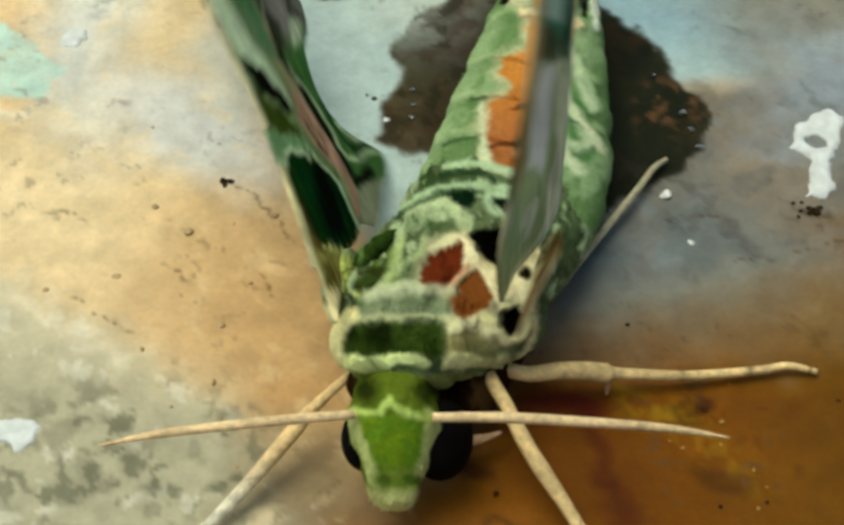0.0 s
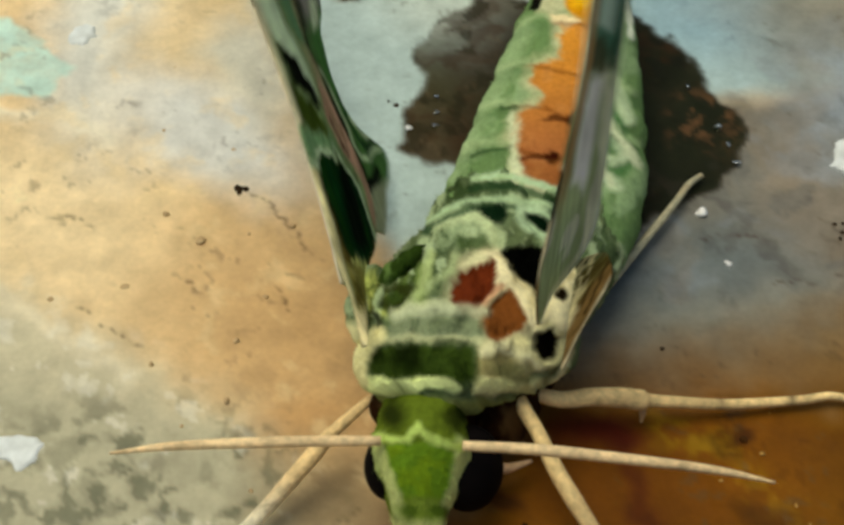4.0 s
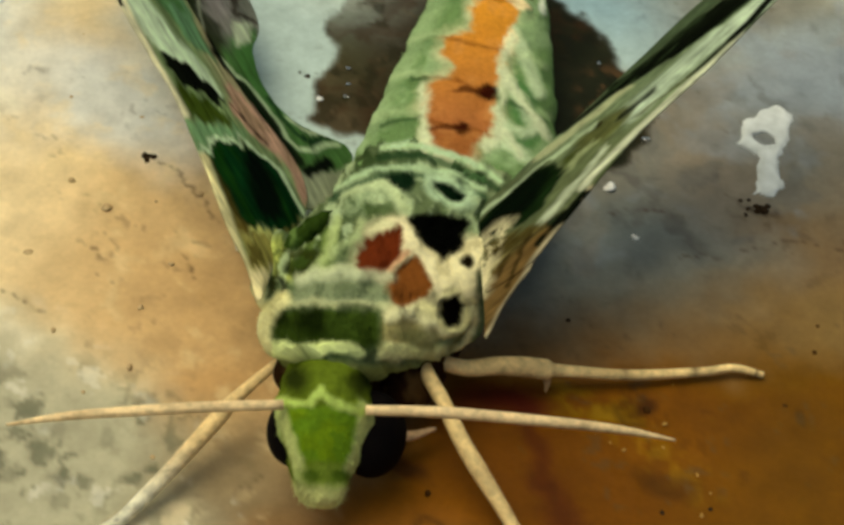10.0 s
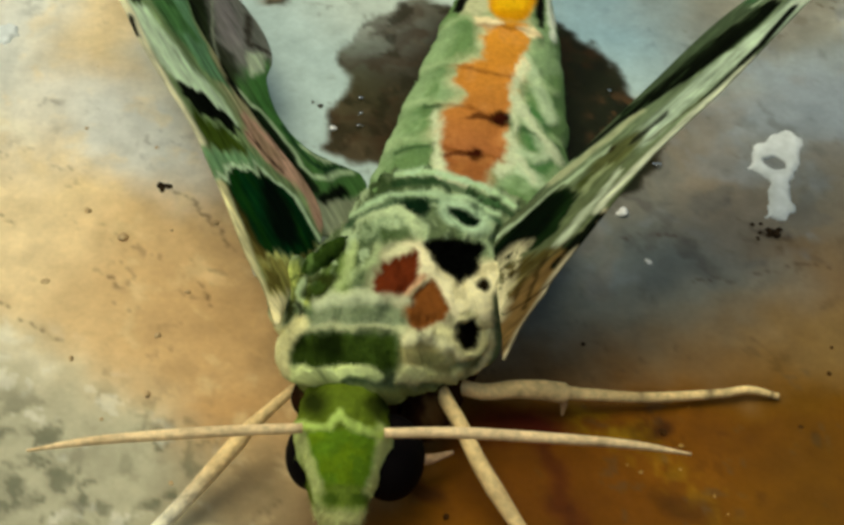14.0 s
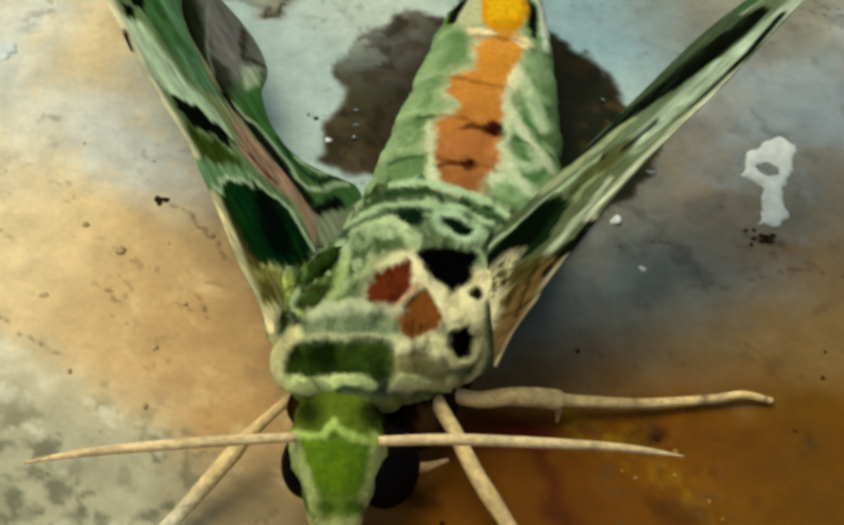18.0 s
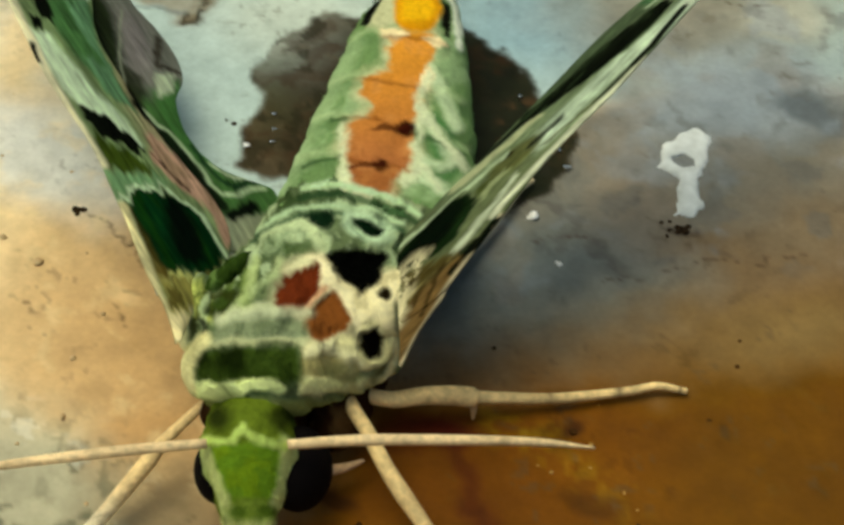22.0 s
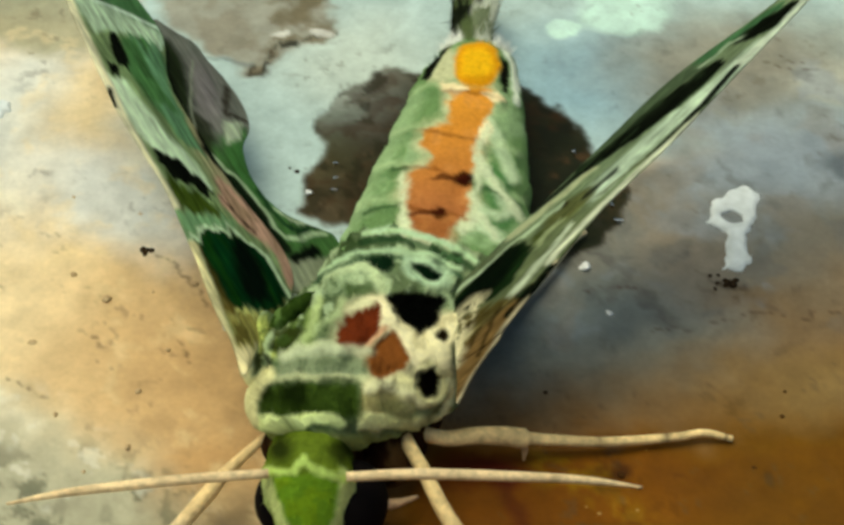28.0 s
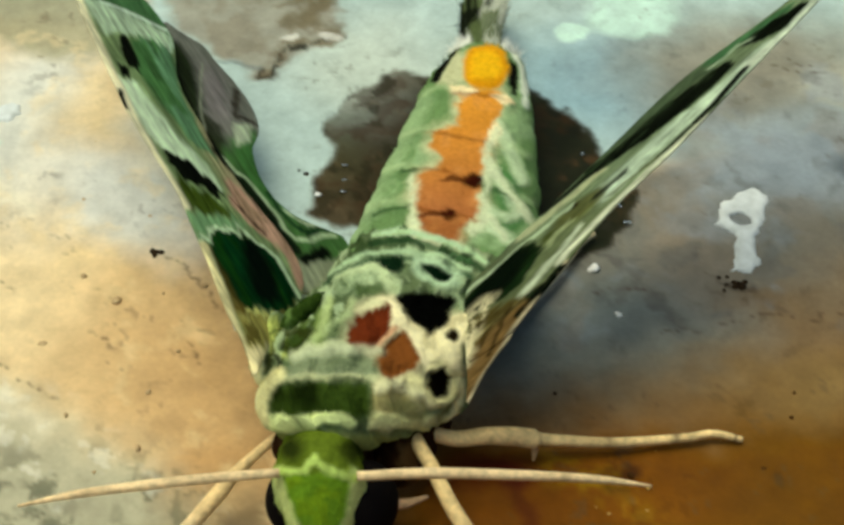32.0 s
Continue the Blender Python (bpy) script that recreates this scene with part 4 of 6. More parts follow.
# abdomen: a core, and overlapping rings whose rear edges stand a little proud
ABD = np.array(ABDOMEN)
CUTS = [-8.0, -3.4, 2.2, 7.0, 12.8, 18.0, 21.0]
core = ABD.copy()
core[:, 3:] *= 0.93
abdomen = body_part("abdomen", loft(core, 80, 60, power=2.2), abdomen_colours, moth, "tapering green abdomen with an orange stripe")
for y0, y1 in zip(CUTS[:-1], CUTS[1:]):
    k0, k1 = np.interp((y0, y1), ABD[:, 0], np.arange(len(ABD)))
    grid = loft(ABD, 46, 150, k0, k1 + 0.06, power=2.2)
    mid = grid.mean(1, keepdims=True)
    rise = np.linspace(0, 1, 46)[:, None, None]
    grid = mid + (grid - mid) * (0.985 + 0.035 * np.sin(np.pi * rise * 0.6) - 0.05 * smooth(0.93, 1.0, rise))
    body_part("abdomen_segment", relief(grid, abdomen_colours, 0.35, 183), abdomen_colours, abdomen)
fuzz("abdomen_hair", loft(ABD, 120, 90, power=2.2), abdomen_colours, abdomen, 4500, 0.4, (0.05, 1.0, 0.0), "fine short scales", 3)
fuzz("end_fringe", loft(ABD, 60, 90, len(ABD) - 2.2, len(ABD) - 1.1, power=2.2), lambda p: np.zeros(p.shape) + lin(238, 238, 226), abdomen, 1400, 1.5, (0.05, 1.0, 0.0), "white fringe of hair", 5, lambda p: np.abs(p[:, 0] - 8.0) > 1.4)


def tail_colours(p):
    c = np.zeros(p.shape) + lin(190, 192, 172)
    c = over(c, (22, 26, 16), smooth(0.5, -0.4, p[:, 0] - 7.5 + 0.8 * fbm(p[:, 0] * 2, p[:, 1] * 0.5, 1.6, 131)))
    c = over(c, (92, 104, 64), 0.85 * smooth(-0.1, 0.4, fbm(p[:, 0] * 2, p[:, 1] * 0.5, 1.3, 132)))
    return over(c, (236, 234, 220), 0.8 * smooth(22.6, 21.4, p[:, 1]) * smooth(0.9, 1.7, np.abs(p[:, 0] - 8.0)))


TAIL_GRID = loft([(19.8, 7.7, 4.0, 2.1, 1.6, 1.6), (23, 7.4, 4.0, 1.8, 1.3, 1.4), (26, 7.4, 3.8, 1.9, 1.1, 1.2), (29, 7.5, 3.4, 2.1, 0.8, 0.9), (31, 7.5, 3.2, 1.5, 0.3, 0.5)], 50, 60)
tail = body_part("tail_tuft", TAIL_GRID, tail_colours, moth, "grey and black brush of scales")
fuzz("tail_hair", TAIL_GRID, tail_colours, tail, 1500, 1.3, (0.05, 1.0, 0.0), "long grey hairs", 4)


def eye(cx, cy, cz, r):
    a = np.linspace(0.05, np.pi - 0.05, 20)
    grid = loft([(cy - r * math.cos(t), cx, cz, r * 0.8 * math.sin(t), r * math.sin(t), r * math.sin(t)) for t in a], 40, 32)
    verts, faces = shell(grid)
    part("eye", mesh_of("eye", verts - ROOT, faces, EYE), moth, "large black compound eye")


eye(-2.2, -27.2, 5.4, 2.2)
# larger right eye: its black also fills the shade beside the head
eye(2.5, -26.7, 4.9, 2.7)


def limb(name, points, radii, colour, label="", seg=14, joints=(), tip=None):
    grid = tube(points, radii, seg)
    verts, faces = shell(grid)
    cols = np.zeros(verts.shape) + lin(*colour)
    if tip:
        cols = over(cols, tip, np.append(smooth(0.35, 0.75, np.repeat(np.linspace(0, 1, len(grid)), seg)), (0, 1)))
    cols *= (1 + 0.16 * fbm(verts[:, 0], verts[:, 1], 1.5, 5))[:, None]
    cols = over(cols, (170, 132, 84), 0.25 * smooth(0.1, 0.6, fbm(verts[:, 0], verts[:, 1], 0.8, 6)))
    for j in joints:
        p = grid[int(j * (len(grid) - 1))].mean(0)
        cols = over(cols, (70, 48, 26), 0.8 * smooth(0.34, 0.1, np.abs(verts[:, 0] - p[0]) + 0.4 * np.linalg.norm(verts - p, axis=1)))
    return part(name, mesh_of(name, verts - ROOT, faces, CHITIN, cols), moth, label)


TAN = (234, 202, 140)
limb("middle_leg", [(5.8, -20.2, 4.2), (7.9, -19.9, 3.2), (10.0, -19.4, 3.0), (11.8, -19.1, 2.7), (13.2, -18.9, 2.3), (13.75, -18.75, 2.1), (15.4, -18.4, 1.6), (19.0, -17.9, 1.0), (23.7, -17.0, 0.7), (25.9, -16.5, 0.7), (27.9, -16.65, 0.35)],
     [0.5, 0.56, 0.62, 0.68, 0.7, 0.44, 0.4, 0.36, 0.31, 0.28, 0.22], TAN, "tan scaly leg stretched out sideways", joints=(0.69, 0.79, 0.98))
limb("fore_leg", [(4.9, -20.6, 5.2), (5.7, -22.2, 5.0), (6.6, -23.5, 4.6), (7.9, -25.7, 3.8), (9.1, -27.3, 3.0), (10.6, -29.1, 2.0), (11.8, -30.7, 1.3), (12.8, -31.9, 0.9), (15.0, -33.9, 0.35)],
     [0.46, 0.5, 0.5, 0.54, 0.58, 0.48, 0.44, 0.4, 0.26], TAN, joints=(0.5, 0.75, 0.88))
limb("fore_leg", [(-3.6, -21.6, 5.4), (-5.4, -23.1, 4.5), (-6.8, -24.2, 3.6), (-7.6, -25.1, 3.0), (-9.0, -26.8, 2.2), (-10.3, -28.5, 1.6), (-11.7, -30.3, 1.1), (-13.0, -31.8, 0.7), (-14.7, -32.9, 0.5), (-17.1, -33.5, 0.35)],
     [0.3, 0.36, 0.46, 0.56, 0.54, 0.5, 0.48, 0.42, 0.33, 0.26], (234, 200, 140), joints=(0.56, 0.78, 0.9), tip=(226, 220, 192))
limb("hind_leg", [(6.5, -17.6, 3.2), (10.4, -9.7, 2.0), (12.7, -5.3, 1.5), (15.3, -0.4, 1.0), (16.5, 2.1, 0.7), (17.5, 3.4, 0.4)], [0.4, 0.34, 0.3, 0.28, 0.26, 0.2], (186, 178, 144))

# wings: a frame for each side (base, along the leading edge, across to the trailing edge, up)
LEFT = ((-4.859, -17.687, 10.834), (-0.55, 0.815, 0.184), (0.537, 0.513, -0.67), (0.64, 0.27, 0.72))
RIGHT = ((7.748, -16.754, 10.246), (0.665, 0.7, 0.261), (-0.477, 0.667, -0.573), (-0.575, 0.256, 0.777))


def wing_pose(side, lift=0.0, twist=0.0):
    """The pose of a wing in the moth's space: lift, degrees up about the body's axis; twist, degrees about the leading edge, trailing edge up."""
    base, u, v, n = (Vector(k) for k in (LEFT if side < 0 else RIGHT))
    m = Matrix(((u.x, side * v.x, n.x), (u.y, side * v.y, n.y), (u.z, side * v.z, n.z)))
    u2 = m.col[0].normalized()
    v2 = (m.col[1] - u2 * m.col[1].dot(u2)).normalized()
    m = Matrix((u2, v2, u2.cross(v2))).transposed()
    turn = Matrix.Rotation(radians(-side * lift), 3, Vector((0.2, 0.98, 0.0)).normalized() if side < 0 else "Y")
    m = turn @ m @ Matrix.Rotation(radians(side * twist), 3, "X")
    return Matrix.Translation((base - Vector(ROOT)) * MM) @ m.to_4x4()


def under(c, u0, k0):
    """The paler underside of a wing: tan along its front edge, then white and teal cross bands."""
    u, k = u0 + 0.5 * fbm(u0, k0 * 8, 1.5, 145), k0 + 0.04 * fbm(u0, k0 * 8, 2.0, 149)
    m = lin(178, 196, 142) + np.zeros(c.shape)
    m = over(m, (232, 234, 204), 0.8 * smooth(0.1, 0.45, fbm(u * 0.35, k * 7, 1.5, 147)))
    m = over(m, (84, 138, 112), smooth(14, 16, u))
    m = over(m, (250, 252, 244), smooth(6.5, 7.5, u) * smooth(14.2, 13.4, u) * smooth(0.2, 0.28, k) * smooth(0.66, 0.55, k))
    m = over(m, (62, 60, 36), 0.85 * smooth(13.6, 14.4, u) * smooth(16.6, 15.8, u) * smooth(0.75, 0.6, k))
    m = over(m, (206, 232, 214), 0.9 * smooth(16.4, 17, u) * smooth(19.8, 19.2, u) * smooth(0.2, 0.3, k) * smooth(0.75, 0.6, k))
    m = over(m, (232, 244, 238), 0.9 * smooth(22.4, 23, u) * smooth(25.6, 25, u) * smooth(0.2, 0.35, k) * smooth(0.7, 0.6, k))
    m = over(m, (34, 50, 32), 0.9 * smooth(14, 15, u) * smooth(20, 19, u) * smooth(0.72, 0.8, k) * smooth(0.92, 0.88, k))
    m = over(m, (188, 150, 98), smooth(0.24, 0.12, k) * smooth(4, 9, u))
    m = over(m, (214, 222, 200), smooth(0.92, 0.96, k))
    m = (0.04 * c + 0.96 * m) * (1 + 0.12 * fbm(u * 0.2, k * 12, 1.0, 146))[..., None]
    return m + (c - m) * smooth(0.06, 0.0, k0)[..., None]


def sheet(name, us, lead, trail, paint, side, camber=0.5, nu=300, nv=90, drop=0.0, ripple=0.1, span=None):
    """A wing: a thin, slightly arched double sheet between its leading and trailing edges."""
    u = np.linspace(*(span or (us[0], us[-1])), nu)
    lo, hi = spline(us, lead, u), spline(us, trail, u)
    k = np.linspace(0, 1, nv)
    uu = np.repeat(u[:, None], nv, 1)
    vv = lo[:, None] + (hi - lo)[:, None] * k[None]
    ww = camber * np.sin(np.pi * k)[None] ** 0.8 * np.ones((nu, 1)) - drop + ripple * fbm(uu, vv * 2.5, 5, 3)
    c = paint(uu, vv)
    n = nu * nv
    top = np.stack([uu, side * vv, ww], -1).reshape(-1, 3)
    low = np.stack([uu, side * vv, ww - 0.14], -1).reshape(-1, 3)
    f = quads(nu, nv)
    f = f if side > 0 else f[:, ::-1]
    rim = np.concatenate([np.arange(nv), np.arange(1, nu) * nv + nv - 1, (nu - 1) * nv + np.arange(nv - 2, -1, -1), np.arange(nu - 2, 0, -1) * nv])
    nxt = np.roll(rim, -1)
    edge = np.stack([rim, rim + n, nxt + n, nxt], -1)
    edge = edge if side > 0 else edge[:, ::-1]
    faces = np.concatenate([f, f[:, ::-1] + n, edge]).tolist()
    return mesh_of(name, np.concatenate([top, low]), faces, WING, np.concatenate([c.reshape(-1, 3), under(c, uu, np.repeat(k[None], nu, 0)).reshape(-1, 3)]))


def veins(c, u, v):
    """Fine streaks that run out along the wing."""
    return c * np.array((1.0, 1.0, 0.98)) * (1 + 0.34 * fbm(u * 0.22, v * 2.4, 1.0, 141) + 0.14 * fbm(u, v * 3, 1.5, 142) + 0.16 * fbm(u * 0.7, v * 2, 0.6, 143))[..., None]


def combed(u, v, seed):
    """Rows of scales run along the wing, so marks end in ragged teeth."""
    return 0.55 * fbm(u * 0.15, v * 3.2, 1.0, seed, 3)


def fore_left_colours(u0, v0):
    u, v = u0 + 0.3 * fbm(u0, v0, 1.6, 151) + combed(u0, v0, 156), v0 + 0.16 * fbm(u0, v0, 1.0, 152)
    c = np.zeros(u.shape + (3,)) + lin(122, 142, 96)
    c = over(c, (168, 160, 122), smooth(10, 14, u) * smooth(28, 20, u) * smooth(4.0, 7.0, v))
    c = over(c, (78, 116, 72), smooth(33.6, 35.2, u + 0.1 * v))
    c = over(c, (122, 160, 112), inside(u, v, [11.3, -0.8, 11.2, 1.2, 11.3, 4, 10.6, 4.7, 9.7, 1.4, 8.9, -1.2], 0.5))
    c = over(c, (58, 74, 22), inside(u, v, [15, 0.5, 14.1, 1.4, 12.6, 3.3, 11.6, 3.9, 11.3, 1.3, 11.9, 0.1, 13.2, -0.1], 0.35, 0.1))
    c = over(c, (72, 110, 62), inside(u, v, [30.8, 4.6, 32.3, 7.3, 31.6, 8.9, 30.2, 8.8, 25.5, 7.1, 21.1, 6.4, 17.8, 6.3, 19.5, 4.3, 23.1, 3.4, 26.6, 3.1], 0.4, 0.1))
    c = over(c, (108, 146, 112), 0.6 * inside(u, v, [30.8, 4.6, 32.3, 7.3, 31.6, 8.9, 30.2, 8.8, 25.5, 7.1, 21.1, 6.4, 17.8, 6.3, 19.5, 4.3, 23.1, 3.4, 26.6, 3.1], 0.4) * smooth(0.0, 0.5, fbm(u * 0.3, v, 1.6, 155)))
    c = over(c, (202, 222, 186), inside(u, v, [25.1, -0.4, 25.2, 1.7, 22.8, 2.1, 19.6, 2.9, 16.1, 4.2, 14.2, 4.3, 15.6, 2.3, 17.8, 0.8, 20.4, 0, 23.3, -0], 0.45, 0.2))
    c = over(c, (194, 216, 182), 0.9 * inside(u, v, [35, 1.6, 34.8, 4, 34.3, 7.7, 33.6, 10, 31.9, 8.9, 32.2, 6.9, 31.6, 4.2, 31.4, 2], 0.5, 0.2))
    c = over(c, (150, 142, 74), inside(u, v, [4.5, -0.7, 1.9, -0.2, 1.9, 2.1, 3.4, 5.8, -0, 1.7, -3.7, -2.9, -1.5, -3], 0.4))
    c = over(c, (78, 70, 28), 0.85 * inside(u, v, [4.5, -0.7, 1.9, -0.2, 1.9, 2.1, 3.4, 5.8, -0, 1.7, -3.7, -2.9, -1.5, -3], 0.4) * smooth(-0.1, 0.35, fbm(u, v, 1.5, 153)))
    c = over(c, (206, 206, 122), 0.9 * along(u, v, [1, -1.9, 1.7, 0.1, 1.7, 2.3, 0.5, 2], 0.6, 0.25))
    c = over(c, (216, 202, 152), smooth(-1.0, -1.8, u))
    c = over(c, (8, 44, 18), inside(u, v, [8.3, -0.4, 9.6, 2.5, 9.3, 4.2, 8.4, 6.2, 6.6, 6.5, 3.9, 6, 2.2, 2.9, 2.4, 0.6, 1.6, -0.7, 3.2, -1.3, 5.7, -1.2], 0.22, 0.1))
    c = over(c, (22, 58, 14), 0.8 * inside(u, v, [8.3, -0.4, 9.6, 2.5, 9.3, 4.2, 8.4, 6.2, 6.6, 6.5, 3.9, 6, 2.2, 2.9, 2.4, 0.6, 1.6, -0.7, 3.2, -1.3, 5.7, -1.2], 0.22) * smooth(0.05, 0.6, fbm(u * 0.25, v * 1.4, 1.2, 154)))
    c = over(c, (3, 9, 5), 0.95 * inside(u, v, [9.3, 3.3, 9, 4.9, 6.4, 4.9, 3.2, 3.8, 2.7, 1.3, 4.8, 1.3], 0.6))
    c = over(c, (84, 70, 28), 0.8 * inside(u, v, [7.8, -0.6, 5.5, -0.7, 2.5, -0.9, 1.1, -0.9, 0.5, -2.2, 2.9, -2], 0.4))
    c = over(c, (186, 148, 126), inside(u, v, [15.6, 6.3, 13.9, 7.9, 10.8, 9, 8.4, 9.2, 6.4, 9.2, 5.1, 7.2, 7.9, 7.9, 9.4, 7.2, 11.5, 5.3, 12.5, 4.7], 0.3, 0.3))
    c = over(c, (188, 210, 170), along(u, v, [8.4, -1.2, 9.5, 1.3, 10.2, 3.9, 9, 4.9, 8, 6.5, 5, 6.2, 4.1, 6.4], 0.55, 0.16))
    for patch, grow in (([17.9, 0.5, 17.1, 1.5, 16.5, 2.5, 15.3, 3.6, 13.8, 4.6, 13.1, 3.4, 14.5, 1.6, 15.1, 0.6, 16.1, 0.3], -0.1), ([30.4, 3.1, 31.1, 4, 30.2, 4.2, 28, 3.7, 26.7, 3.1, 27.1, 2.3, 28.7, 2.6], 0.12), ([27.5, 1.4, 27.2, 1.9, 25.9, 1.6, 25.8, 1], 0.12)):
        c = over(c, (8, 11, 6), inside(u, v, patch, 0.16, grow))
    c = over(c, (112, 98, 66), 0.5 * inside(u, v, [15.6, 6.3, 13.9, 7.9, 8.4, 9.2, 6.4, 9.2, 7.9, 7.9, 12.5, 4.7], 0.4) * smooth(0.0, 0.5, fbm(u * 0.6, v, 1.2, 158)))
    c = over(c, (8, 12, 7), along(u, v, [20.8, 7.6, 18.7, 7.1, 17.4, 7.5, 15.8, 8.0, 14, 8.7, 11.5, 9.2, 9, 9.4], 1.1, 0.25))
    c = over(c, (56, 38, 24), 0.9 * along(u, v, [13.2, 5, 12, 5.7, 10.5, 6.5], 0.4, 0.16))
    c = over(c, (214, 232, 210), along(u0, v0 + 0.1 * fbm(u0, v0, 2, 157), [35.1, 3.6, 35, 6.4, 34.4, 9.6, 34.3, 11.1], 0.5, 0.2))
    c = over(c, (184, 208, 178), 0.9 * along(u, v, [36.6, 12.7, 33.9, 10.7, 31.3, 9.1], 0.55, 0.2))
    c = over(c, (228, 222, 184), along(u0, v0, [40, 2.2, 34, 0.9, 27, 0.1, 20.6, -0.6, 15.9, -0.6, 12, -0.6], 1.1, 0.25))
    # cream lower front edge, its colour brightened for the highlight when raised
    c = over(c, (212, 202, 152), along(u0, v0, [7.9, -1.1, 2.9, -2.2, -1.5, -3.2], 0.8, 0.25))
    c = over(c, (70, 60, 34), 0.85 * along(u0, v0, [21.8, -1.4, 19.1, -1.1, 16.7, -0.9, 13.5, -0.7], 0.25, 0.12))
    c = over(c, (8, 11, 6), inside(u, v, [24.1, -0.3, 23.8, -0.1, 21.8, -0.5, 22.1, -0.9], 0.16, 0.12))
    return veins(c, u0, v0)


def fore_right_colours(u0, v0):
    u, v = u0 + 0.4 * fbm(u0, v0, 1.6, 161) + 0.7 * combed(u0, v0, 166), v0 + 0.22 * fbm(u0 * 0.7, v0, 1.0, 162)
    c = np.zeros(u.shape + (3,)) + lin(106, 116, 80)
    c = over(c, (124, 140, 104), smooth(10, 15, u + v))
    c = over(c, (90, 80, 40), inside(u, v, [1.7, 0.6, 3.5, -1.6, 4.6, -3.3, 5, -4.5, 2.1, -5.2, -1.1, -6.8, -3.4, -7.6, -0.5, -2.3], 0.6))
    c = over(c, (120, 94, 54), smooth(-3, -4.2, v) * smooth(7, 3, u))
    c = over(c, (66, 80, 54), smooth(3.0, 4.2, v) * smooth(14, 17, u))
    c = over(c, (84, 100, 72), inside(u, v, [16.9, 5.3, 23.7, 6, 29.4, 5.7, 30.5, 4, 28.7, 2.7, 25.3, 4.3, 21.3, 4.4], 0.35, 0.1))
    c = over(c, (184, 208, 178), inside(u, v, [25.6, -1.1, 29.3, -1.1, 35.5, -0.8, 35.4, -2.5, 30, -3, 26.3, -2.6], 0.4, 0.1))
    c = over(c, (76, 116, 74), inside(u, v, [29.4, 5.7, 32.5, 3.7, 36.2, 1.5, 35.8, 0.7, 33.1, 1.6, 31, 2.5, 29.3, 2.8], 0.4))
    c = over(c, (196, 214, 184), 0.95 * along(u, v, [15.5, 0.2, 20, -0.2, 24, -0.9, 28, -1.2, 31, -1.3], 2.4, 0.5))
    c = over(c, (212, 222, 198), 0.9 * along(u, v, [29, -1.3, 33, -1.5, 37, -1.1, 41, -0.4], 1.4, 0.4))
    c = over(c, (84, 94, 44), inside(u, v, [9, 0.6, 10.2, 1.8, 11, 1.1, 10.1, 0.1, 9.2, 0], 0.25, 0.1))
    c = over(c, (218, 228, 194), 0.85 * along(u, v, [4.5, -2.8, 7.8, -2.2, 9.6, -1.9, 11.4, -1.2], 0.7, 0.3))
    c = over(c, (168, 154, 96), 0.9 * along(u, v, [0, -2.7, 1.9, -3.2, 3.8, -3.4], 0.4, 0.2))
    c = over(c, (206, 224, 194), 0.9 * along(u, v, [14.5, -0.6, 17, -0.5, 19.2, 0.3, 23.7, -0.2, 26.1, -0.7], 1.4, 0.5))
    for line in ([-0.7, -5.9, 1.4, -4.1, 3.2, -2.9], [-0.6, -4.1, 1.5, -3.1, 3.8, -3.5], [0.3, -1.4, 1.4, -1.6, 2.6, -2.1]):
        c = over(c, (54, 42, 16), 0.85 * along(u, v, line, 0.4, 0.2))
    c = over(c, (192, 180, 146), along(u0, v0, [-5.2, -9.4, -2.1, -7.4, 2, -5.6, 5.4, -4.6, 8, -3.9], 0.5, 0.25))
    c = over(c, (96, 98, 50), 0.85 * inside(u, v, [10.5, 0.6, 12, -0.3, 14.4, -0.5, 15.8, 0.6, 15, 1.8, 13, 2.6, 11, 2.4], 0.6))
    c = over(c, (180, 192, 140), 0.9 * along(u, v, [9.2, 0.2, 10.4, 0.6, 11.6, 0.6], 0.7, 0.3))
    c = over(c, (190, 194, 150), 0.95 * along(u, v, [17.4, 3.2, 14.7, 3.5, 12.8, 3.9, 11, 4.3, 9.4, 4.8], 0.9, 0.3))
    c = over(c, (224, 228, 196), along(u0, v0, [7.9, -3.2, 8.7, -2.9, 11, -2.6, 13.6, -2.4, 17.6, -2.4, 20.4, -2.6, 23.2, -2.6], 0.75, 0.22))
    c = over(c, (12, 15, 8), along(u0, v0 + 0.1 * fbm(u0, v0, 1.2, 169), [28.4, -1.15, 26.6, -1.55, 24.4, -1.95, 22.6, -1.95], 0.75, 0.16))
    c = over(c, (30, 34, 18), 0.95 * along(u0, v0, [22.8, -1.95, 21.4, -1.9, 20.1, -1.9, 18.7, -1.75], 0.4, 0.14))
    c = over(c, (84, 84, 48), 0.8 * along(u, v, [18.7, -1.75, 16.8, -1.4, 14.6, -1.0], 0.3, 0.15))
    # shadow gap between wing and abdomen, painted black on the edge
    c = over(c, (8, 12, 6), 0.95 * along(u0, v0, [17.2, 4.3, 15.3, 4.6, 13.8, 4.8, 12.2, 5.1], 0.8, 0.2))
    c = over(c, (16, 20, 8), 0.9 * along(u, v, [17.4, 0.1, 15.8, 0.5, 14.6, 0.7], 0.7, 0.2))
    c = over(c, (44, 40, 18), 0.9 * along(u, v, [13.6, 1.9, 12.3, 2.7], 0.5, 0.2))
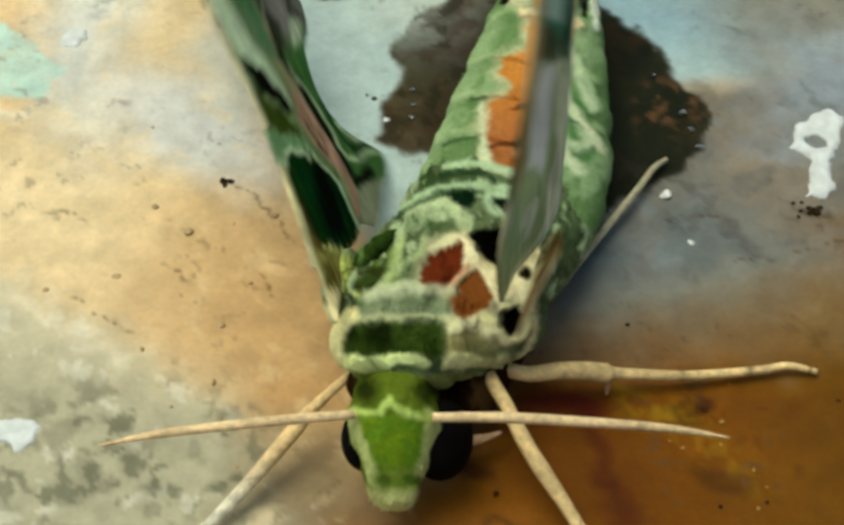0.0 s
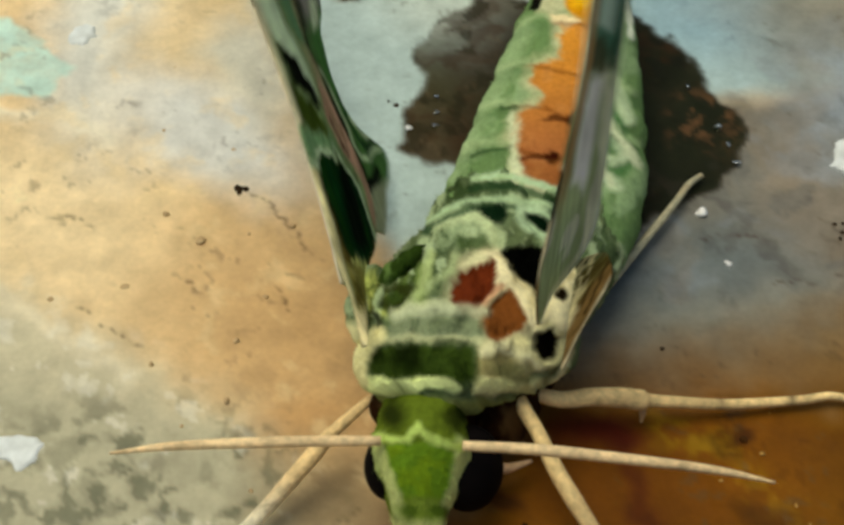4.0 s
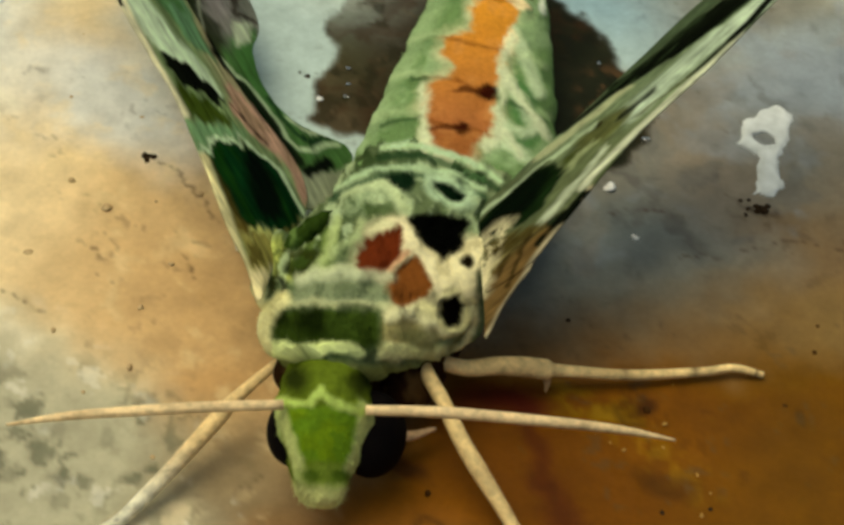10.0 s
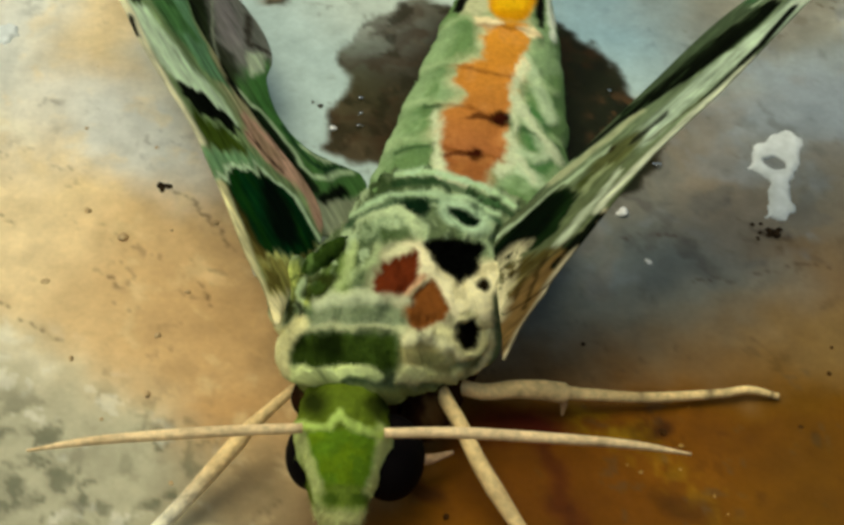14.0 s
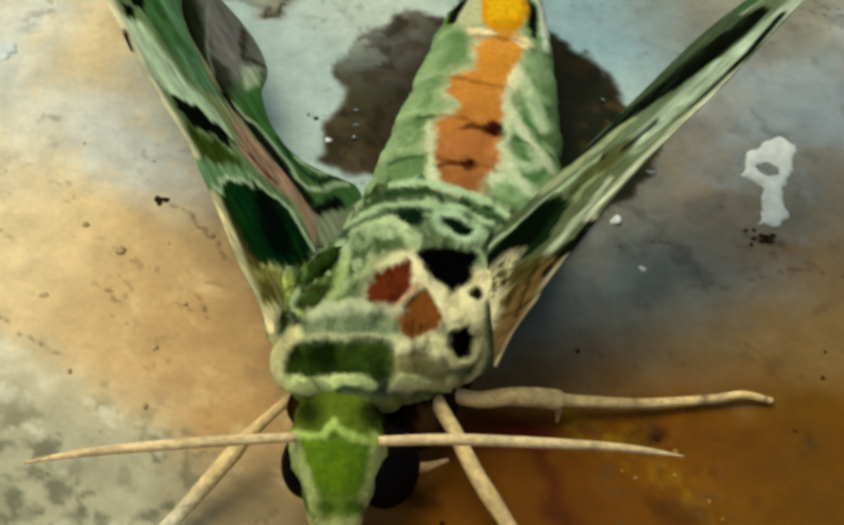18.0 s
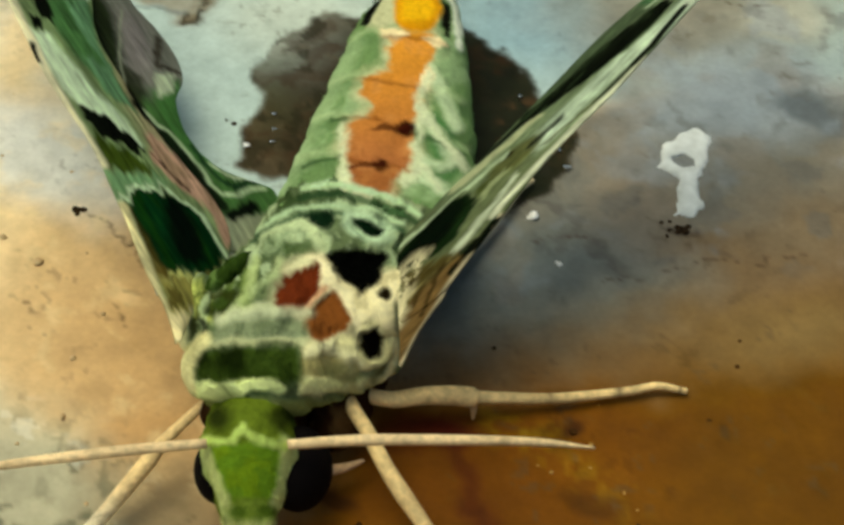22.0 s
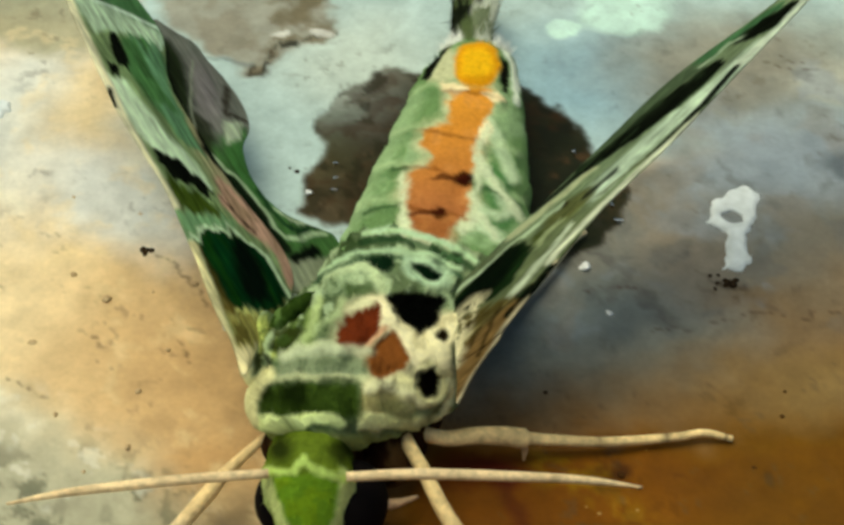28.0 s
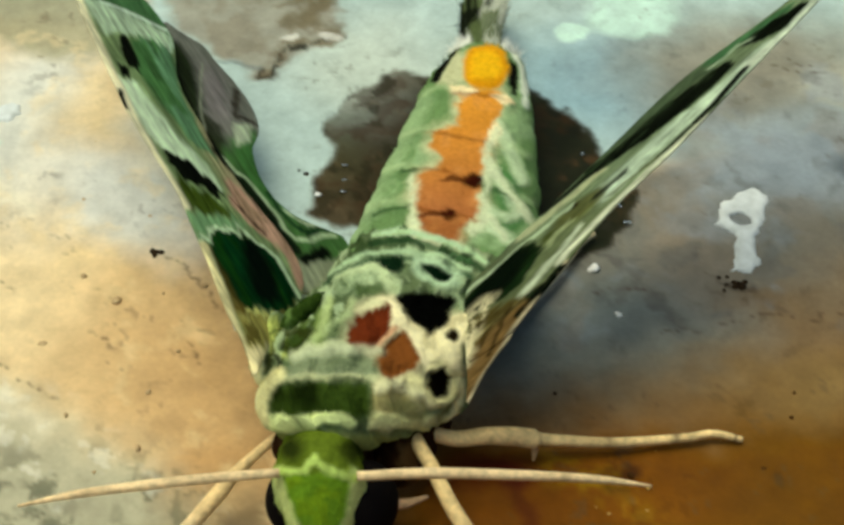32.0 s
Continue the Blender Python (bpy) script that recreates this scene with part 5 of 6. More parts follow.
    c = over(c, (20, 38, 14), inside(u, v, [2.6, 3.4, 5.2, 3.6, 7.8, 3.4, 9.4, 2.3, 8.6, 0.8, 7.9, 0.1, 6.8, -0.5, 5.1, -1.3, 3.8, -1.0, 2.6, 0.3, 2.2, 2.1], 0.25, 0.2))
    c = over(c, (3, 10, 4), 0.9 * inside(u, v, [2.6, 3.4, 5.2, 3.6, 7.8, 3.4, 9.4, 2.3, 8.2, 1.0, 7, 0.6, 5.5, -0.3, 4, -0.3, 2.4, 0.3, 2.2, 2.1], 0.6, -0.1))
    for patch in ([16.7, 5.4, 18.6, 4.5, 21, 4, 24.4, 3.9, 27.2, 3, 28.6, 2.6, 29.2, 1.4, 28.7, 0.6, 27.1, 0.5, 23.7, 0.9, 20.4, 1.7, 18.2, 3.3, 16.1, 3.9], [31, 2.5, 32.5, 2.3, 34, 1.4, 36.1, 0.5, 36, -0.6, 33.2, -0.7, 32, 0.5, 31, 1.7], [4.3, -3.3, 5, -3.5, 6.1, -3.7, 7.9, -3.5, 7.7, -4.2, 5.7, -4.8, 4.3, -4.6, 4, -3.9], [2.8, -4.5, 4, -4.1, 3.9, -4.6, 3, -5]):
        c = over(c, (12, 17, 8), inside(u, v, patch, 0.22, 0.08))
        c = over(c, (66, 84, 54), 0.55 * inside(u, v, patch, 0.3) * smooth(0.1, 0.6, fbm(u0 * 0.25, v0 * 2, 1.0, 168)))
    c = over(c, (190, 208, 168), 0.95 * along(u, v, [3, 4.4, 5.7, 3.9, 8.6, 3.8, 10.1, 2.9, 11.8, 2.9, 13.1, 2.3], 0.5, 0.18))
    c = over(c, (234, 222, 176), 0.95 * along(u0 + 0.5 * fbm(u0, v0, 0.9, 167), v0, [2.8, 0.6, 1.2, -0.8, -0.2, -1.8, -1.8, -3.8], 2.2, 0.6) * smooth(-0.7, -0.1, fbm(u0, v0, 0.8, 168)))
    c = over(c, (190, 208, 172), 0.9 * along(u, v, [28.7, 3.4, 29.7, 2.9, 31, 2.9, 31.6, 2], 0.4, 0.2))
    c = c * (1 + 0.16 * fbm(u0 * 0.4, v0 * 1.6, 1.0, 163) + 0.2 * fbm(u0, v0 * 1.4, 1.3, 164) + 0.12 * fbm(u0, v0, 0.5, 165))[..., None]
    return c * np.array((0.82, 0.82, 0.8))


def hind_colours(u0, v0):
    u, v = u0 + 0.2 * fbm(u0, v0, 1.2, 171) + 0.35 * combed(u0, v0, 177), v0 + 0.16 * fbm(u0, v0, 1.0, 172)
    c = np.zeros(u.shape + (3,)) + lin(112, 112, 102)
    c = over(c, (142, 134, 132), 0.85 * blob(u, v, 27.5, 12.4, 4, 1.5, 28, 0.8))
    c = over(c, (126, 132, 118), 0.6 * smooth(-0.1, 0.6, fbm(u * 0.5, v, 2.5, 173)))
    c = over(c, (74, 110, 58), smooth(23.0, 19.5, u))
    c = over(c, (74, 118, 60), inside(u, v, [21.6, 10.6, 24.2, 15.3, 17.2, 12, 13.5, 12.3, 14.1, 10, 17.8, 9.7], 0.5))
    # shadow along the fore wing's rear edge, painted as dark bands
    c = over(c, (36, 44, 26), inside(u, v, [33.3, 11.6, 30.8, 11.7, 27.5, 10.3, 23.3, 8.4, 19.8, 7.9, 19.5, 6.6, 24.6, 6.6, 28.3, 7.6, 34, 9.4], 0.7, 0.2))
    c = over(c, (12, 16, 9), 0.9 * inside(u, v, [31, 9.6, 27, 8.6, 23.3, 7.8, 19.8, 7.4, 19.5, 6.4, 24.6, 6.4, 28.3, 7.4], 0.6, 0.2))
    c = over(c, (40, 44, 26), 0.85 * inside(u, v, [24.6, 9.2, 23.2, 10.2, 21.4, 9.7, 19.4, 7.8, 20.5, 7.4, 23, 8.2], 0.5, 0.1))
    c = over(c, (150, 156, 132), 0.75 * along(u0, v0 + 0.15 * fbm(u0, v0, 2, 174), [31.6, 13.4, 28.7, 11.5, 25.2, 9.3, 21.8, 7.7], 0.22, 0.16))
    c = over(c, (186, 196, 164), inside(u, v, [24.1, 12.2, 24.6, 15, 22.5, 13.5, 21, 10.8], 0.4))
    c = over(c, (52, 46, 34), 0.9 * along(u, v, [29.2, 16, 27, 14.6, 25.2, 13.1, 25.3, 14.6, 25.1, 16.3], 0.55, 0.3))
    c = over(c, (158, 164, 134), smooth(9.6, 8.6, u + 0.2 * (12 - v)))
    c = over(c, (12, 18, 10), 0.95 * along(u, v, [20.4, 7.1, 18.2, 7.4, 16.5, 8.3, 14.8, 9.2, 13.4, 9.4, 11.8, 9.4, 10.1, 9.7], 1.9, 0.3))
    c = over(c, (22, 50, 30), 0.9 * along(u, v, [15.8, 11.2, 14, 11.2, 12.6, 11.7, 12.0, 12.9, 13.1, 16.2], 0.6, 0.25))
    c = over(c, (176, 196, 154), along(u0, v, [19.2, 7.8, 17.6, 8.5, 17.2, 9.5, 15.9, 9.9, 13.8, 10.4, 11.8, 10.4, 10.9, 11.0, 11.0, 12.5, 12.2, 15, 12.6, 17], 0.5, 0.22))
    c = over(c, (192, 204, 168), 0.9 * along(u, v, [14.4, 12.0, 13.4, 12.6, 13.0, 13.5, 13.6, 16.8], 0.4, 0.2))
    c = over(c, (12, 18, 10), along(u, v, [8.7, 10.2, 9.4, 12.0, 10.4, 14.2], 1.1, 0.35))
    return c * (1 + 0.12 * fbm(u0 * 0.3, v0 * 1.6, 1.0, 175) + 0.14 * fbm(u0, v0, 1.2, 176))[..., None]


fore_left = part("fore_wing", sheet("fore_wing", [-4, -1, 1.4, 3.4, 7.9, 13.3, 20.6, 27, 34, 40, 44], [-3.7, -2.8, -2.6, -2.3, -1.3, -0.4, -0.7, 0.0, 0.9, 2.2, 4.0],
                                    [-3.4, -0.2, 2.2, 5.7, 8.8, 8.2, 7.3, 7.7, 10.7, 9.0, 4.6], fore_left_colours, -1, 0.25), moth, "long green wing with dark, pink and pale bands", wing_pose(-1))


def strip_colours(u0, v0):
    u, v = u0 + combed(u0, v0, 178), v0 + 0.12 * fbm(u0, v0, 1.0, 179)
    c = np.zeros(u.shape + (3,)) + lin(60, 30, 18)
    c = over(c, (124, 92, 52), smooth(12.5, 15, u) * smooth(18.5, 16.5, u))
    c = over(c, (40, 24, 14), smooth(9, 10.5, u) * smooth(14, 12.5, u))
    c = over(c, (156, 160, 122), smooth(9.5, 7.5, u))
    c = over(c, (238, 228, 200), along(u0, v0, [0, -2.2, 4, -1.9, 8, -1.9, 11, -1.8, 14.6, -2.6, 17.3, -3.2, 19.7, -3.9], 0.8, 0.25))
    return veins(c, u0, v0)


# brown strip added at the wing's front, tucked under at rest, out while shivering
added_strip = part("added_strip", sheet("added_strip", [0, 4, 8, 11, 14.6, 17.3, 19.7, 22.5, 23.9], [-2.2, -1.9, -1.9, -1.8, -2.6, -3.2, -3.9, -3.4, -1.9],
                                    [-1.0, -0.5, 0.0, 0.2, 0.6, 0.6, 0.4, -0.3, -1.3], strip_colours, -1, 0.1, nu=120, nv=24, drop=0.5, ripple=0.02), moth, "added dark brown strip with a cream edge under a wing", wing_pose(-1))
hind_left = part("hind_wing", sheet("hind_wing", [5, 7, 9, 10.5, 12, 13.0, 13.8, 15, 16.5, 19, 21.8, 23.9, 25.3, 28.5, 32.7, 35, 36.2], [4, 4, 4, 4, 4.5, 5, 5.2, 5.5, 6, 6, 6.5, 7, 7.5, 8, 9, 9.5, 11.5],
                                    [10.5, 13, 15, 17, 18, 17.4, 13.6, 12.1, 11.6, 11.9, 13.4, 15.4, 16.3, 16.9, 15.8, 15.0, 12.2], hind_colours, -1, 0.2, drop=0.5), moth, "folded grey and green rear wing", wing_pose(-1))
# the root of the wing stays nearer the body while its blade beats
fore_right = part("fore_wing", sheet("fore_wing", [-1.5, 0.3, 1.8, 3.4, 7.4, 13.4, 19.8, 27, 35.4, 41, 44], [-4.7, -5.5, -5.65, -5.2, -4.1, -2.7, -2.7, -2.0, -1.3, -0.6, 0.0],
                                     [-4.3, -2.4, 1.2, 3.9, 5.0, 5.2, 5.5, 5.6, 2.8, 1.6, 0.6], fore_right_colours, 1, 0.05, ripple=0.02), moth, "long green wing with dark and pale streaks", wing_pose(1))
wing_root = part("wing_root", sheet("wing_root", [-4.2, -3.0, -1.5, 0.0, 1.5, 2.6, 3.6], [-8.6, -7.8, -6.9, -6.3, -5.75, -4.6, -1.6],
                                    [-8.4, -6.6, -4.0, -1.4, 1.2, 2.4, -0.6], fore_right_colours, 1, 0.05, nu=80, drop=0.14, ripple=0.02), moth, "brown and cream root of a wing", wing_pose(1))


# dark, furry leg bases under the front of the body, added to deepen its shade
def leg_base_shade(centre, radii, turn):
    a = np.linspace(0.05, np.pi - 0.05, 13)
    grid = loft([(-radii[1] * math.cos(t), 0, 0, radii[0] * math.sin(t), radii[2] * math.sin(t), radii[2] * math.sin(t)) for t in a], 40, 40)
    c, s_ = math.cos(radians(turn)), math.sin(radians(turn))
    grid = np.stack([grid[..., 0] * c - grid[..., 1] * s_, grid[..., 0] * s_ + grid[..., 1] * c, grid[..., 2]], -1) + np.array(centre)
    paint = lambda p: over(np.zeros(p.shape) + lin(44, 26, 12), (84, 62, 34), smooth(0.1, 0.6, fbm(p[:, 0], p[:, 1], 1.0, 191)))
    return body_part("leg_base_shade", relief(grid, paint, 0.3, 192), paint, moth, "dark brown furry leg base that deepens the shade below")


leg_base_shade((4.4, -20.6, 3.2), (2.2, 3.2, 3.0), -20)
leg_base_shade((0.4, -21.8, 3.2), (2.6, 3.0, 3.2), 0)
leg_base_shade((-3.2, -22.5, 4.8), (1.1, 1.4, 1.3), 15)
leg_base_shade((5.6, -17.0, 2.8), (2.2, 3.4, 2.8), -15)

# antennae, spurs and mouthparts
ANT = (232, 202, 152)
antenna_a = limb("antenna", [(-2.6, -27.9, 9.2), (-6.5, -28.6, 9.5), (-10.5, -29.2, 9.5), (-15.3, -29.7, 9.0), (-18.9, -30.3, 8.5)], [0.3, 0.34, 0.34, 0.27, 0.08], ANT, "long pale tan feeler", 10)
antenna_b = limb("antenna", [(2.3, -27.8, 9.1), (6.9, -27.5, 9.0), (13.4, -26.6, 7.5), (17.8, -25.8, 6.0), (21.2, -25.6, 5.0)], [0.3, 0.36, 0.33, 0.26, 0.08], ANT, "long pale tan feeler", 10)
limb("leg_spur", [(13.3, -18.9, 1.9), (13.35, -19.2, 1.3), (13.3, -19.6, 0.7)], [0.3, 0.24, 0.08], (186, 150, 104), seg=8)
limb("mouth_feeler", [(3.6, -25.2, 2.6), (4.8, -24.8, 2.2), (6.3, -24.0, 2.0)], [0.4, 0.34, 0.12], (196, 160, 120), seg=10)

# ---- small things on the ground ----
def plain(name, rough, colour, colour2, grain, gloss=0.5):
    m, nodes, links, bsdf = mat(name)
    tex = noise_node(nodes, links, grain, 5)
    ramp = nodes.new("ShaderNodeMix")
    ramp.data_type = "RGBA"
    r = spread(nodes, links, tex, 0.0, 1.0)
    links.new(r.outputs["Result"], ramp.inputs[0])
    ramp.inputs[6].default_value, ramp.inputs[7].default_value = (*lin(*colour), 1), (*lin(*colour2), 1)
    links.new(ramp.outputs[2], bsdf.inputs["Base Color"])
    bsdf.inputs["Roughness"].default_value = rough
    bsdf.inputs["Specular IOR Level"].default_value = gloss
    bp = nodes.new("ShaderNodeBump")
    bp.inputs["Strength"].default_value, bp.inputs["Distance"].default_value = 0.5, 0.0002
    links.new(tex.outputs["Fac"], bp.inputs["Height"])
    links.new(bp.outputs["Normal"], bsdf.inputs["Normal"])
    return m


CHALK = plain("chalky_white", 0.8, (200, 203, 198), (230, 233, 230), 900)
CRUMB = plain("dark_crumb", 0.8, (28, 21, 13), (64, 49, 32), 1500, 0.04)
SAND = plain("sand_grain", 0.6, (170, 138, 96), (206, 182, 140), 1500, 0.1)
OCHRE = plain("ochre_grain", 0.7, (146, 108, 44), (184, 148, 84), 1500, 0.05)
QUARTZ = plain("white_grain", 0.4, (226, 222, 214), (246, 246, 244), 1500)
RUST = plain("rust_crumb", 0.8, (52, 32, 12), (80, 52, 22), 1500, 0.04)


def pebble(name, x, y, r, material, label, category, flat=0.7, group="", seed=1):
    rng = np.random.default_rng(seed)
    a, b = np.meshgrid(np.linspace(0, np.pi, 9), np.linspace(0, 2 * np.pi, 12, endpoint=False), indexing="ij")
    k = 1 + 0.55 * fbm(3 + np.cos(b) * np.sin(a), np.sin(b) * np.sin(a) + 2 * np.cos(a), 1.1, int(rng.integers(1, 999)), 2)
    grid = np.stack([r * k * np.sin(a) * np.cos(b) * rng.uniform(0.8, 1.2), r * k * np.sin(a) * np.sin(b), r * flat * k * np.cos(a)], -1)
    verts, faces = shell(grid[1:-1])
    ob = new(name, mesh_of(name, verts, faces, material))
    ob.location = Vector((x * MM, y * MM, (r * flat * 0.35 - 0.1) * MM))
    return tagged(ob, label, category, group)


def splash(name, x, y, outline, hole, thick, label, seed):
    """A dried, slightly raised splash with an uneven rim."""
    step = 0.14
    pts = np.array(outline).reshape(-1, 2)
    lo, hi = pts.min(0) - 1, pts.max(0) + 1
    gx, gy = np.arange(lo[0], hi[0], step), np.arange(lo[1], hi[1], step)
    xx, yy = np.meshgrid(gx, gy, indexing="ij")
    wx, wy = xx + 0.35 * fbm(xx, yy, 1.2, seed), yy + 0.35 * fbm(xx, yy, 1.2, seed + 5)
    m = inside(wx, wy, outline, 0.35)
    if hole:
        m = m * (1 - blob(wx, wy, hole[0], hole[1], hole[2], hole[3], 0, 0.3))
    z = -0.25 + (0.25 + thick) * m + 0.05 * m * fbm(xx, yy, 0.8, seed + 9)
    keep = m > 0.25
    f = quads(len(gx), len(gy))[:, ::-1]
    f = f[keep.ravel()[f].all(1)]
    used = np.unique(f)
    to = np.zeros(keep.size, int)
    to[used] = np.arange(len(used))
    verts = np.stack([xx, yy, z], -1).reshape(-1, 3)[used]
    low = verts.copy()
    low[:, 2] = -0.3
    e = np.sort(np.stack([f, np.roll(f, -1, 1)], -1).reshape(-1, 2), 1)
    pair = np.stack([f, np.roll(f, -1, 1)], -1).reshape(-1, 2)
    key, first, count = np.unique(e, axis=0, return_index=True, return_counts=True)
    rim = to[pair[first[count == 1]]]
    n = len(used)
    wall = np.stack([rim[:, 0], rim[:, 0] + n, rim[:, 1] + n, rim[:, 1]], -1)
    ob = new(name, mesh_of(name, np.concatenate([verts, low]), np.concatenate([to[f], wall]).tolist(), CHALK))
    ob.location = Vector((x * MM, y * MM, 0))
    return tagged(ob, label, "bird dropping")


splash("bird_dropping", 29.4, 5.0, [0.4, 4.8, -1.2, 3.3, -2.2, 0.6, -0.7, -0.8, -0.6, -2.6, -0.9, -4.8, 0.4, -4.8, 1.1, -3.0, 1.0, -0.6, 1.8, 1.2, 2.2, 4.0, 1.2, 4.8], (-0.1, 1.0, 1.0, 0.65), 0.12, "dried white bird dropping with a grey hollow", 201)
splash("bird_dropping", -28.6, -24.6, [-2.5, 0.6, 0.5, 1.2, 2.2, 0.6, 1.8, -1.0, 0.6, -1.8, -0.4, -0.6, -2.5, -0.6], None, 0.1, "small dried white bird dropping", 211)
splash("bird_dropping", -33.8, 16.2, [-0.8, 1.2, 0.5, 1.6, 1.1, 0.3, 0.1, -1.1, -1.1, -0.5], None, 0.1, "tiny dried white bird dropping", 221)

rng = random.Random(7)
for x, y, r in ((28.4, -0.9, 0.24), (27.7, -1.2, 0.14), (28.9, -1.25, 0.34), (27.2, -0.4, 0.16), (29.2, -0.8, 0.2), (28.4, -1.4, 0.22), (27.8, -0.3, 0.14), (27.5, -1.8, 0.18)):
    pebble("dirt_crumb", x, y, r, CRUMB, "dark brown crumb of dirt beside a white dropping", "crumb", 0.6, "crumbs by the dropping", rng.randrange(999))
for x, y, r in ((17.5, 0.0, 0.4), (19.4, -4.7, 0.22), (-5.3, 7.4, 0.25)):
    pebble("white_grain", x, y, r, QUARTZ, "small glossy white grain on the cement", "grain", 0.6, "white grains", rng.randrange(999))
for x, y, r in ((-17.5, 0.0, 0.38), (-17.0, 0.1, 0.26), (-6.5, 9.9, 0.2), (-7.2, 10.3, 0.17)):
    pebble("dirt_crumb", x, y, r, CRUMB, "dark crumb of dirt on the cement", "crumb", 0.5, "loose dark crumbs", rng.randrange(999))
for x, y, r in ((31.6, -14.1, 0.2), (29.3, -18.8, 0.16), (32.0, -11.8, 0.12), (6.1, -27.6, 0.2), (20.1, -19.9, 0.24)):
    pebble("rust_crumb", x, y, r, RUST, "rust-brown crumb on the stained cement", "crumb", 0.5, "rusty crumbs", rng.randrange(999))
for x, y, r in ((-24.1, -10.0, 0.28), (-19.5, -5.3, 0.3), (-15.1, -14.3, 0.26), (-22.6, -2.9, 0.24), (-12.8, -3.4, 0.22), (-14.9, -19.5, 0.22), (-13.7, -10.2, 0.18)):
    pebble("cement_chip", x, y, r, SAND, "pale loose chip on the tan cement", "chip", 0.55, "chips on the tan cement", rng.randrange(999))
for k in range(12):
    x, y = rng.uniform(-33, -6), rng.uniform(-30, 14)
    if x < -9 - 0.3 * (y + 18) or y < -20:
        pebble("sand_grain", x, y, rng.uniform(0.1, 0.24), SAND, "pale sand grain stuck to the cement", "grain", 0.5, "sand grains", rng.randrange(999))

WATER, nodes, links, bsdf = mat("clear_water")
bsdf.inputs["Base Color"].default_value = (0.95, 0.97, 0.97, 1)
bsdf.inputs["Roughness"].default_value = 0.03
bsdf.inputs["IOR"].default_value = 1.33
bsdf.inputs["Transmission Weight"].default_value = 1.0
# drops added to give the wet patch its small glints
for x, y, r in ((16.5, 13.2, 0.24), (18.8, 9.0, 0.32), (19.6, 7.2, 0.24), (20.2, 5.2, 0.26), (-3.2, 9.2, 0.22), (-3.1, 7.8, 0.2), (-3.4, 11.0, 0.2)):
    pebble("water_drop", x, y, r, WATER, "clear water drop on the dark wet patch", "water drop", 0.75, "drops on the wet patch", rng.randrange(999))
for x, y in ((15.9, -19.4), (18.1, -19.9), (18.8, -20.7), (21.9, -17.7), (21.3, -20.9), (21.2, -22.8), (18.6, -23.2), (17.7, -22.7), (23.3, -24.7), (24.1, -26.0), (23.5, -27.7)):
    pebble("sand_grain", x, y, rng.uniform(0.08, 0.17), OCHRE, "ochre sand grain on the rusty cement", "grain", 0.4, "sand grains on the rusty cement", rng.randrange(999))
for x, y in ((24.1, -27.2), (21.0, -27.7), (14.7, -12.8)):
    pebble("dirt_crumb", x, y, rng.uniform(0.08, 0.17), CRUMB, "dark crumb of dirt on the rusty cement", "crumb", 0.35, "dark crumbs on the rusty cement", rng.randrange(999))


# Wing lifts in degrees, a value every tenth of a second, while the moth shivers its wings: from 0 s and from 4.5 s on.
LEFT_A = [15, 8, 22, -8, 25, -30, 25, -10, 22, 12, 10, 14, 16, 22, 10, 25, 6, 28, -12, 26, -9, 24, -28, 18, 18, 8]
RIGHT_A = [65, 28, 58, 32, 52, 36, 46, 42, 25, 55, 10, 62, 8, 64, 6, 66, 8, 65, 18, 52, 32, 40, 38, 30, 52, 18]
LEFT_B = [25, -28, 28, -30, 26, -9, 24, 2, 22, 12, 20, 20, 18, 24, 10, 16, 12, 24, 16, 16, 14, 0]
RIGHT_B = [50, 28, 52, 38, 30, 32, 25, 56, 18, 56, 10, 60, 6, 65, 10, 65, 18, 60, 20, 48, 15, 0]


def marks_of(side):
    """Lifts of one wing, beat by beat, through the whole shiver."""
    first, last = (LEFT_A, LEFT_B) if side < 0 else (RIGHT_A, RIGHT_B)
    marks = [(0.1 * k, a) for k, a in enumerate(first)]
    for k in range(1, 20):
        up = k % 2 == 1
        marks.append((2.5 + 0.1 * k, (22 if up else -6) + 4 * math.sin(k) if side < 0 else (60 if up else 16) + 6 * math.sin(1.7 * k)))
    return marks + [(4.5 + 0.1 * k, a) for k, a in enumerate(last)]


